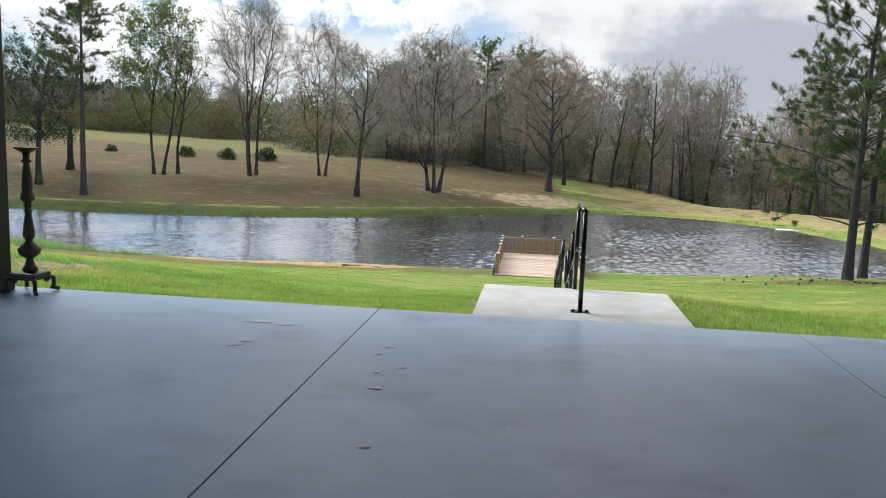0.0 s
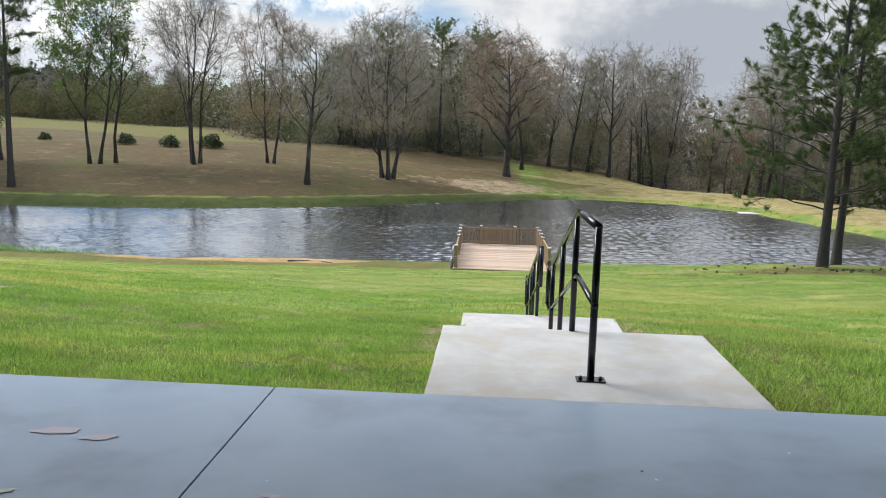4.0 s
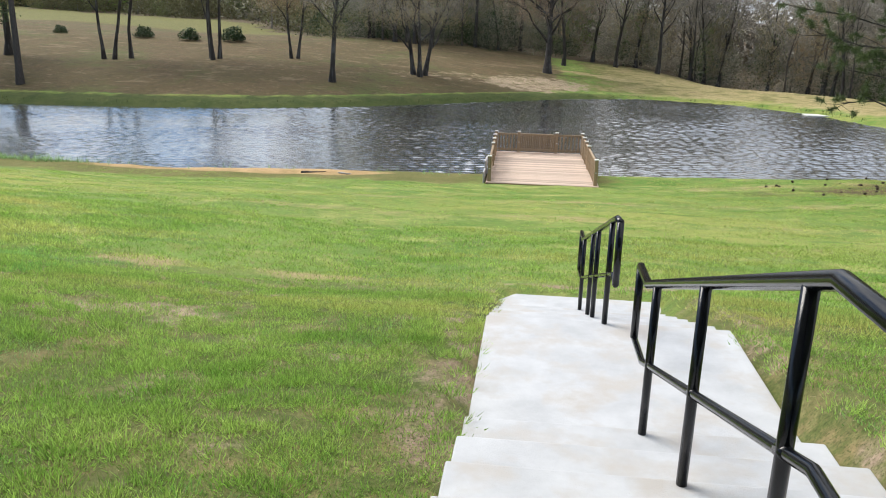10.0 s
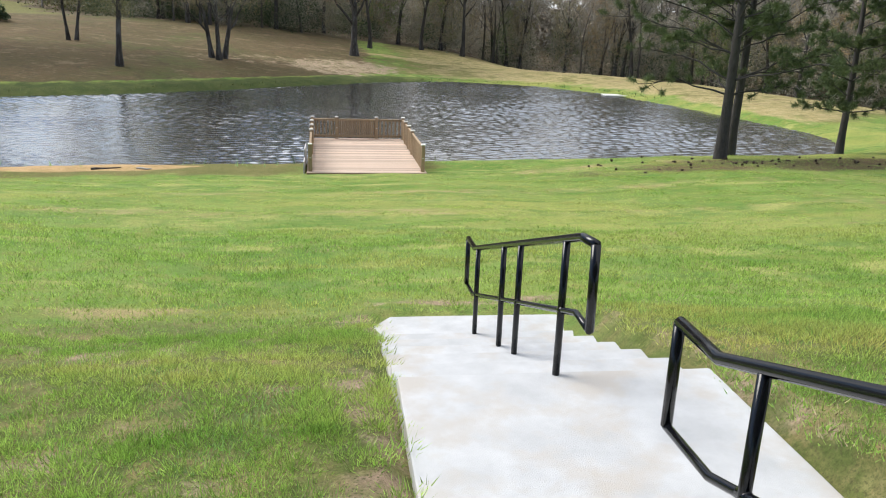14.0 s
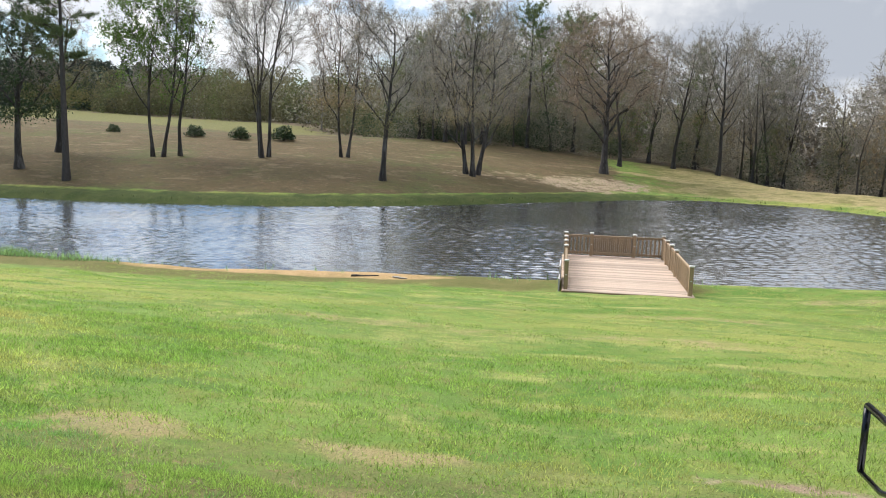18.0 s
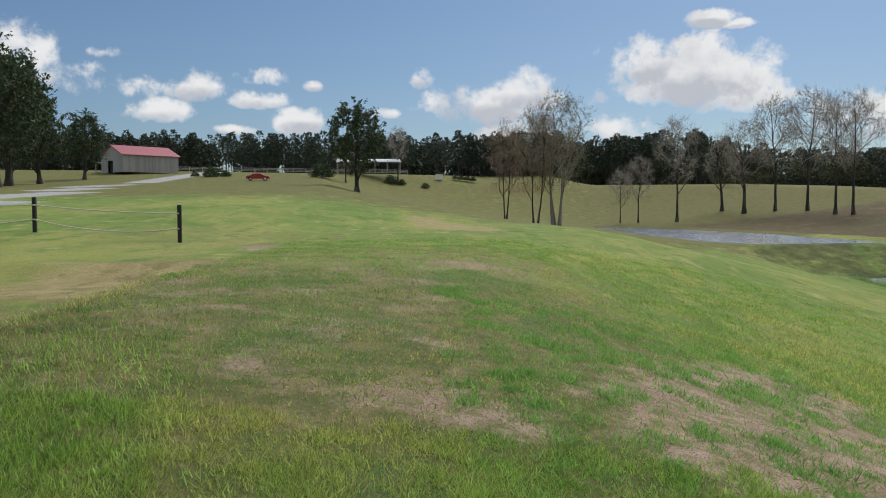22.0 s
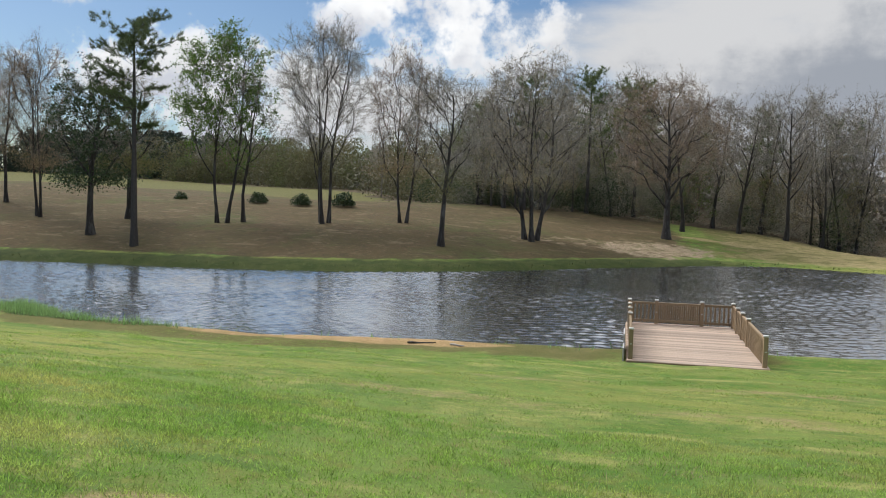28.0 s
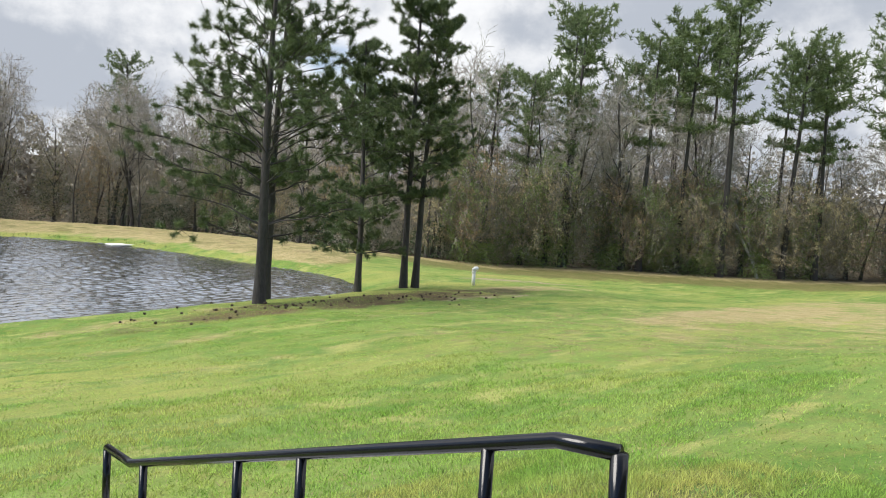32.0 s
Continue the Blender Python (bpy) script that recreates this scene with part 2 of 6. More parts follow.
# ---- materials ----
def material(name, colour, rough=0.8, second=None, scale=4.0, detail=6, mixture=0.5, bump=0.0, bump_scale=60.0, stretch=(1, 1, 1), metal=0.0,
             random_value=0.0, island=0.0, translucent=0.0, spec=0.5, third=None, third_scale=0.5, coat=0.0):
    """A surface in two or three colours at two scales, with fine relief."""
    m = bpy.data.materials.new(name)
    m.use_nodes = True
    nt = m.node_tree
    N, L = nt.nodes.new, nt.links.new
    b = nt.nodes["Principled BSDF"]
    b.inputs["Roughness"].default_value, b.inputs["Metallic"].default_value = rough, metal
    b.inputs["Specular IOR Level"].default_value = spec
    b.inputs["Coat Weight"].default_value = coat
    coord = N("ShaderNodeTexCoord")
    mp = N("ShaderNodeMapping")
    mp.inputs["Scale"].default_value = stretch
    L(coord.outputs["Object"], mp.inputs[0])

    def noise_(s, d=6, r=0.6):
        n = N("ShaderNodeTexNoise")
        n.inputs["Scale"].default_value, n.inputs["Detail"].default_value, n.inputs["Roughness"].default_value = s, d, r
        L(mp.outputs[0], n.inputs["Vector"])
        return n.outputs["Fac"]

    def span(v, a, c):
        n = N("ShaderNodeMapRange")
        n.inputs[1].default_value, n.inputs[2].default_value = a, c
        L(v, n.inputs[0])
        return n.outputs[0]

    def mix(k, a, c):
        n = N("ShaderNodeMix")
        n.data_type = "RGBA"
        if isinstance(k, float):
            n.inputs[0].default_value = k
        else:
            L(k, n.inputs[0])
        for i, v in ((6, a), (7, c)):
            if isinstance(v, tuple):
                n.inputs[i].default_value = (*v, 1)
            else:
                L(v, n.inputs[i])
        return n.outputs[2]

    col = mix(span(noise_(scale, detail), 0.5 - mixture / 2.5, 0.5 + mixture / 2.5), colour, second) if second else mix(0.0, colour, colour)
    if third:
        col = mix(span(noise_(third_scale, 4), 0.48, 0.66), col, third)
    for amount, source in ((random_value, "object"), (island, "island")):
        if amount:
            src = N("ShaderNodeObjectInfo").outputs["Random"] if source == "object" else N("ShaderNodeNewGeometry").outputs["Random Per Island"]
            h = N("ShaderNodeHueSaturation")
            h.inputs["Value"].default_value = 1
            k = N("ShaderNodeMapRange")
            k.inputs[3].default_value, k.inputs[4].default_value = 1 - amount, 1 + amount
            L(src, k.inputs[0])
            L(k.outputs[0], h.inputs["Value"])
            L(col, h.inputs["Color"])
            col = h.outputs[0]
    L(col, b.inputs["Base Color"])
    if bump:
        n = N("ShaderNodeBump")
        n.inputs["Strength"].default_value, n.inputs["Distance"].default_value = bump, 0.02
        L(noise_(bump_scale, 5), n.inputs["Height"])
        L(n.outputs[0], b.inputs["Normal"])
    if translucent:
        t = N("ShaderNodeBsdfTranslucent")
        L(col, t.inputs[0])
        mx = N("ShaderNodeMixShader")
        mx.inputs[0].default_value = translucent
        L(b.outputs[0], mx.inputs[1])
        L(t.outputs[0], mx.inputs[2])
        L(mx.outputs[0], nt.nodes["Material Output"].inputs[0])
    return m


# the sky's blue sheen is put into the floor paint's colours
FLOOR_PAINT = material("floor_paint", (0.220, 0.305, 0.425), 0.34, (0.335, 0.430, 0.560), 0.9, 11, 0.55, 0.10, 120, (1, 1.3, 1), third=(0.185, 0.245, 0.340), third_scale=0.9, spec=0.95)
CONCRETE = material("pale_concrete", (0.425, 0.435, 0.450), 0.85, (0.540, 0.550, 0.568), 3.2, 12, 0.42, 0.3, 160, third=(0.455, 0.430, 0.405), third_scale=2.6)
BLACK_STEEL = material("black_painted_steel", (0.003, 0.0035, 0.005), 0.14, (0.006, 0.0065, 0.009), 30, 4, 0.5, 0.03, 300, spec=0.4)
DECK_WOOD = material("deck_wood", (0.40, 0.295, 0.225), 0.75, (0.58, 0.455, 0.36), 3, 6, 0.7, 0.25, 40, (0.25, 4, 4), random_value=0.3)
RAIL_WOOD = material("treated_lumber", (0.27, 0.19, 0.11), 0.75, (0.36, 0.26, 0.16), 5, 6, 0.7, 0.2, 50, (4, 4, 0.5), random_value=0.15)
CAP_WHITE = material("pale_cap", (0.62, 0.60, 0.56), 0.5, (0.7, 0.69, 0.66), 8)
DARK_WOOD = material("carved_dark_wood", (0.02, 0.011, 0.008), 0.35, (0.035, 0.018, 0.012), 18, 6, 0.6, 0.3, 90)
BLACK_PAINT = material("black_painted_post", (0.006, 0.006, 0.007), 0.5, (0.010, 0.010, 0.011), 6, 5, 0.5, 0.15, 60)
BARK = material("dark_bark", (0.026, 0.022, 0.020), 0.95, (0.058, 0.050, 0.045), 5, 8, 0.7, 0.9, 22, (3, 3, 0.6), third=(0.110, 0.106, 0.100), third_scale=1.2)
PALE_BARK = material("grey_bark", (0.150, 0.134, 0.118), 0.95, (0.280, 0.255, 0.230), 5, 8, 0.7, 0.8, 22, (3, 3, 0.6))
PINE_BARK = material("pine_bark", (0.034, 0.030, 0.028), 0.95, (0.082, 0.073, 0.068), 7, 6, 0.7, 1.0, 16, (2.2, 2.2, 0.5))
TWIG = material("twigs", (0.310, 0.280, 0.242), 0.95, (0.420, 0.384, 0.336), 0.4, 3, 0.6, island=0.35)
TWIG_RED = material("budding_twigs", (0.290, 0.215, 0.165), 0.95, (0.370, 0.300, 0.235), 0.4, 3, 0.6, island=0.35)
LEAF_SPRING = material("spring_leaves", (0.094, 0.188, 0.027), 0.6, (0.150, 0.237, 0.044), 0.5, 3, 0.6, island=0.4, translucent=0.35)
LEAF_OLIVE = material("olive_leaves", (0.160, 0.165, 0.060), 0.7, (0.250, 0.215, 0.095), 0.25, 3, 0.7, island=0.4, translucent=0.25)
LEAF_RUST = material("rust_brown_leaves", (0.340, 0.235, 0.130), 0.8, (0.420, 0.325, 0.195), 0.3, 3, 0.7, island=0.4, translucent=0.25)
LEAF_DARK = material("dark_evergreen_leaves", (0.029, 0.056, 0.019), 0.6, (0.056, 0.096, 0.032), 0.4, 3, 0.6, island=0.4, translucent=0.15)
NEEDLE = material("pine_needles", (0.068, 0.105, 0.040), 0.6, (0.140, 0.180, 0.066), 0.9, 3, 0.7, island=0.45, translucent=0.25)
# NEEDLE is this tone darkened, its backlit look put into the colour
NEEDLE_WOOD = material("woodland_pine_needles", (0.100, 0.150, 0.058), 0.6, (0.195, 0.245, 0.100), 0.9, 3, 0.7, island=0.45, translucent=0.3)
# greyer and bluer than NEEDLE: distance haze put into the colour
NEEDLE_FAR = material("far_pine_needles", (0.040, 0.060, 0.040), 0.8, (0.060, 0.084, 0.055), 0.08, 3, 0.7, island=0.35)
BRUSH = material("woodland_brush", (0.355, 0.330, 0.255), 0.9, (0.455, 0.415, 0.340), 0.12, 4, 0.8, island=0.3, translucent=0.1, third=(0.170, 0.195, 0.085), third_scale=0.09)
PALE_BRUSH = material("budding_brush", (0.150, 0.150, 0.070), 0.9, (0.220, 0.190, 0.115), 0.08, 4, 0.8, island=0.3, translucent=0.2, third=(0.150, 0.205, 0.060), third_scale=0.05)
DEEP = material("dim_brush", (0.360, 0.330, 0.275), 0.95, (0.430, 0.395, 0.330), 0.15, 4, 0.8, island=0.3)
LEAF_TAN = material("tan_buds", (0.400, 0.330, 0.190), 0.8, (0.480, 0.400, 0.240), 0.2, 3, 0.7, island=0.3, translucent=0.25, third=(0.300, 0.290, 0.125), third_scale=0.12)
LEAF_OLIVE_GREEN = material("olive_green_leaves", (0.135, 0.205, 0.055), 0.7, (0.215, 0.265, 0.085), 0.25, 3, 0.7, island=0.35, translucent=0.25)


def ground_material():
    """Turf, straw, bare earth and gravel, told apart by the cover that the land carries, broken up by noise."""
    m = material("turf", (0.1, 0.1, 0.1), 0.95, spec=0.2)
    nt = m.node_tree
    N, L = nt.nodes.new, nt.links.new
    b = nt.nodes["Principled BSDF"]
    pos = N("ShaderNodeNewGeometry").outputs["Position"]

    def noise_(s, d=8, r=0.65, stretch=None):
        n = N("ShaderNodeTexNoise")
        n.inputs["Scale"].default_value, n.inputs["Detail"].default_value, n.inputs["Roughness"].default_value = s, d, r
        if stretch:
            q = N("ShaderNodeMapping")
            q.inputs["Scale"].default_value = stretch
            L(pos, q.inputs[0])
            L(q.outputs[0], n.inputs[0])
        else:
            L(pos, n.inputs[0])
        return n.outputs["Fac"]

    def span(v, a, c):
        n = N("ShaderNodeMapRange")
        n.interpolation_type = "SMOOTHSTEP"
        n.inputs[1].default_value, n.inputs[2].default_value = a, c
        L(v, n.inputs[0])
        return n.outputs[0]

    def mix(k, a, c):
        n = N("ShaderNodeMix")
        n.data_type = "RGBA"
        L(k, n.inputs[0])
        for i, v in ((6, a), (7, c)):
            if isinstance(v, tuple):
                n.inputs[i].default_value = (*v, 1)
            else:
                L(v, n.inputs[i])
        return n.outputs[2]

    def cover(name, strength=1.0, size=0.55):
        a = N("ShaderNodeAttribute")
        a.attribute_name = name
        n = N("ShaderNodeMath")
        n.operation = "MULTIPLY_ADD"
        L(a.outputs["Fac"], n.inputs[0])
        n.inputs[1].default_value = 1.0
        w = N("ShaderNodeMath")
        w.operation = "MULTIPLY_ADD"
        L(noise_(size, 9, 0.7), w.inputs[0])
        w.inputs[1].default_value, w.inputs[2].default_value = 1.1 * strength, -0.55 * strength
        L(w.outputs[0], n.inputs[2])
        return span(n.outputs[0], 0.36, 0.64)

    green = mix(span(noise_(0.35, 6), 0.40, 0.60), (0.100, 0.198, 0.032), (0.180, 0.268, 0.060))
    green = mix(span(noise_(2.3, 8), 0.44, 0.66), green, (0.195, 0.225, 0.055))
    green = mix(span(noise_(0.13, 7, 0.7, (0.35, 1, 1)), 0.46, 0.62), green, (0.285, 0.300, 0.080))
    green = mix(span(noise_(1.1, 9, 0.75), 0.58, 0.70), green, (0.095, 0.185, 0.040))
    streak = mix(span(noise_(0.8, 7, 0.7), 0.40, 0.62), (0.115, 0.200, 0.042), (0.320, 0.330, 0.105))
    green = mix(span(noise_(1.25, 5, 0.6, (0.07, 1, 1)), 0.50, 0.61), green, streak)
    dry = mix(span(noise_(0.8, 8), 0.35, 0.65), (0.125, 0.128, 0.038), (0.170, 0.152, 0.056))
    straw = mix(span(noise_(0.25, 8), 0.36, 0.66), (0.124, 0.082, 0.045), (0.098, 0.076, 0.035))
    straw = mix(span(noise_(2.2, 7), 0.52, 0.75), straw, (0.205, 0.142, 0.085))
    straw = mix(span(noise_(0.11, 8, 0.7), 0.50, 0.66), straw, (0.098, 0.100, 0.036))
    straw = mix(span(noise_(0.45, 9, 0.75), 0.56, 0.70), straw, (0.082, 0.058, 0.036))
    straw = mix(span(noise_(1.3, 10, 0.8), 0.50, 0.62), straw, (0.078, 0.060, 0.034))
    straw = mix(span(noise_(0.55, 10, 0.8, (0.5, 1, 1)), 0.53, 0.66), straw, (0.215, 0.160, 0.098))
    earth = mix(span(noise_(1.4, 9), 0.35, 0.65), (0.420, 0.310, 0.240), (0.300, 0.215, 0.155))
    earth = mix(span(noise_(7.0, 6), 0.45, 0.62), earth, (0.215, 0.200, 0.095))
    clay = mix(span(noise_(1.0, 8), 0.40, 0.60), (0.480, 0.320, 0.165), (0.360, 0.245, 0.115))
    gravel = mix(span(noise_(14, 6), 0.35, 0.65), (0.33, 0.33, 0.34), (0.44, 0.44, 0.45))
    tan = mix(span(noise_(1.6, 8), 0.35, 0.65), (0.300, 0.245, 0.110), (0.390, 0.320, 0.165))
    lush = mix(span(noise_(0.9, 6), 0.35, 0.65), (0.048, 0.070, 0.019), (0.080, 0.100, 0.030))
    col = mix(cover("dry"), green, dry)
    col = mix(cover("tan"), col, tan)
    col = mix(cover("straw"), col, straw)
    col = mix(cover("lush", 0.8), col, lush)
    col = mix(cover("clay", 0.8), col, clay)
    # brown thatch and the shade between near blades, put into the ground's colour
    col = mix(cover("thatch_shade", 0.5, 1.6), col, mix(span(noise_(3.0, 8, 0.7), 0.40, 0.62), (0.092, 0.122, 0.032), (0.145, 0.142, 0.052)))
    thin = mix(span(noise_(4.0, 8, 0.75), 0.40, 0.62), (0.240, 0.188, 0.088), (0.190, 0.188, 0.072))
    col = mix(cover("thin", 1.7, 2.1), col, thin)
    col = mix(cover("bare", 1.5, 0.95), col, earth)
    col = mix(cover("gravel", 0.3), col, gravel)
    col = mix(cover("litter"), col, mix(span(noise_(0.6, 8), 0.36, 0.64), (0.085, 0.062, 0.042), (0.135, 0.100, 0.068)))
    for link in list(b.inputs["Base Color"].links):
        nt.links.remove(link)
    col = mix(span(noise_(55, 4, 0.7), 0.50, 0.66), col, mix(span(noise_(0.5, 5), 0.4, 0.6), (0.060, 0.085, 0.022), (0.100, 0.095, 0.040)))
    fine = N("ShaderNodeHueSaturation")
    L(col, fine.inputs["Color"])
    f = N("ShaderNodeMapRange")
    f.inputs[1].default_value, f.inputs[2].default_value, f.inputs[3].default_value, f.inputs[4].default_value = 0.3, 0.7, 0.62, 1.5
    L(noise_(24, 9, 0.85), f.inputs[0])
    L(f.outputs[0], fine.inputs["Value"])
    L(fine.outputs[0], b.inputs["Base Color"])
    bump = N("ShaderNodeBump")
    bump.inputs["Strength"].default_value, bump.inputs["Distance"].default_value = 0.6, 0.05
    L(noise_(9, 9, 0.8), bump.inputs["Height"])
    L(bump.outputs[0], b.inputs["Normal"])
    return m


def water_material():
    m = material("pond_water", (0.012, 0.018, 0.022), 0.17, (0.018, 0.024, 0.022), 0.15)
    nt = m.node_tree
    b = nt.nodes["Principled BSDF"]
    b.inputs["IOR"].default_value = 11.0
    return m


TURF, POND_WATER = ground_material(), water_material()
GRASS_BLADE = material("grass_blades", (0.185, 0.360, 0.052), 0.6, (0.440, 0.590, 0.150), 2.4, 9, 0.5, stretch=(0.3, 1, 1), island=0.55, translucent=0.5, third=(0.550, 0.535, 0.170), third_scale=0.45)
WEED_BLADE = material("blue_green_weeds", (0.200, 0.360, 0.110), 0.6, (0.330, 0.480, 0.200), 0.8, 6, 0.6, island=0.35, translucent=0.45)
CLUMP_BLADE = material("deep_green_clumps", (0.170, 0.380, 0.075), 0.6, (0.320, 0.540, 0.150), 0.8, 6, 0.6, island=0.4, translucent=0.45)
BANK_BLADE = material("olive_bank_grass", (0.070, 0.098, 0.026), 0.7, (0.130, 0.150, 0.046), 0.7, 6, 0.6, island=0.4, translucent=0.2)
DRY_BLADE = material("dry_grass", (0.429, 0.352, 0.198), 0.8, (0.572, 0.473, 0.306), 0.5, 6, 0.7, island=0.3, translucent=0.2)


# ---- building blocks ----
def thing(name, label, category, x=0.0, y=0.0, z=0.0, group="", kind="", turn=0.0):
    """An empty at the base of a thing, which carries its parts."""
    ob = new(name)
    ob.empty_display_size = 0.1
    ob.matrix_world = pose(x, y, z, 0, 0, turn)
    return tagged(ob, label, category, group, kind)


def part(name, bm, mat, parent=None, label="", shade=False):
    """Links a bmesh as one mesh object, under a thing or a part."""
    me = bpy.data.meshes.new(name)
    bm.to_mesh(me)
    bm.free()
    return piece(name, me, mat, parent, label, shade)


def piece(name, me, mat, parent=None, label="", shade=False, m=None):
    if mat and not me.materials:
        me.materials.append(mat)
    if shade:
        me.polygons.foreach_set("use_smooth", np.ones(len(me.polygons), bool))
    ob = new(name, me)
    if parent:
        ob.parent = parent
    if m is not None:
        ob.matrix_local = m
    return tagged(ob, label)


def arrays(name, verts, faces):
    """A mesh from arrays of corners and of triangles or quads."""
    me = bpy.data.meshes.new(name)
    verts, faces = np.asarray(verts, np.float32), np.asarray(faces, np.int32)
    n, k = faces.shape
    me.vertices.add(len(verts))
    me.vertices.foreach_set("co", verts.ravel())
    me.loops.add(n * k)
    me.loops.foreach_set("vertex_index", faces.ravel())
    me.polygons.add(n)
    me.polygons.foreach_set("loop_start", np.arange(n, dtype=np.int32) * k)
    me.update(calc_edges=True)
    return me


def box(bm, x0, x1, y0, y1, z0, z1, bevel=0.0, m=None):
    r = bmesh.ops.create_cube(bm, size=1, matrix=Matrix.Translation(((x0 + x1) / 2, (y0 + y1) / 2, (z0 + z1) / 2)) @ Matrix.Diagonal((x1 - x0, y1 - y0, z1 - z0, 1)))
    if bevel:
        edges = list({e for v in r["verts"] for e in v.link_edges})
        bmesh.ops.bevel(bm, geom=edges, offset=bevel, segments=2, affect="EDGES", profile=0.6)
    if m is not None:
        bmesh.ops.transform(bm, matrix=m, verts=bm.verts)
    return bm


def block(*a, **k):
    return box(bmesh.new(), *a, **k)


def tube(bm, points, radius, sides=12, cap=True):
    """A pipe along points, mitred at the bends."""
    pts = [Vector(p) for p in points]
    rings = []
    for i, p in enumerate(pts):
        a = (p - pts[i - 1]).normalized() if i else (pts[1] - p).normalized()
        b = (pts[i + 1] - p).normalized() if i < len(pts) - 1 else a
        d = (a + b).normalized()
        side = d.cross(Vector((1, 0, 0)) if abs(d.x) < 0.9 else Vector((0, 1, 0))).normalized()
        top = side.cross(d).normalized()
        wide = 1 / max(0.5, math.sqrt((1 + a.dot(b)) / 2))
        bend = (b - a)
        ring = []
        for k in range(sides):
            t = 2 * math.pi * k / sides
            o = side * math.cos(t) + top * math.sin(t)
            if bend.length > 1e-4:
                n = bend.normalized()
                o = o + n * o.dot(n) * (wide - 1)
            ring.append(bm.verts.new(p + o * radius))
        rings.append(ring)
    for r, q in zip(rings, rings[1:]):
        for k in range(sides):
            bm.faces.new((r[k], r[(k + 1) % sides], q[(k + 1) % sides], q[k]))
    if cap:
        bm.faces.new(rings[0][::-1])
        bm.faces.new(rings[-1])
    return bm


def pipe(*a, **k):
    return tube(bmesh.new(), *a, **k)


def turned(profile, sides=20):
    """A body of revolution about z from pairs of radius and height."""
    bm = bmesh.new()
    rings = [[bm.verts.new((r * math.cos(2 * math.pi * k / sides), r * math.sin(2 * math.pi * k / sides), z)) for k in range(sides)] for r, z in profile]
    for r, q in zip(rings, rings[1:]):
        for k in range(sides):
            bm.faces.new((r[k], r[(k + 1) % sides], q[(k + 1) % sides], q[k]))
    bm.faces.new(rings[0][::-1])
    bm.faces.new(rings[-1])
    return bm


# ---- the land ----
EDGE = 8.2  # the porch ends here


def steps_of(*spans):
    """Grid lines: spans of (from, to, step)."""
    return np.unique(np.concatenate([np.arange(a, b + 1e-6, s) for a, b, s in spans]).round(3))


def blob(x, y, cx, cy, rx, ry, turn=0.0):
    c, s = math.cos(radians(turn)), math.sin(radians(turn))
    u, v = (x - cx) * c + (y - cy) * s, -(x - cx) * s + (y - cy) * c
    return smooth(1.25, 0.6, np.hypot(u / rx, v / ry))


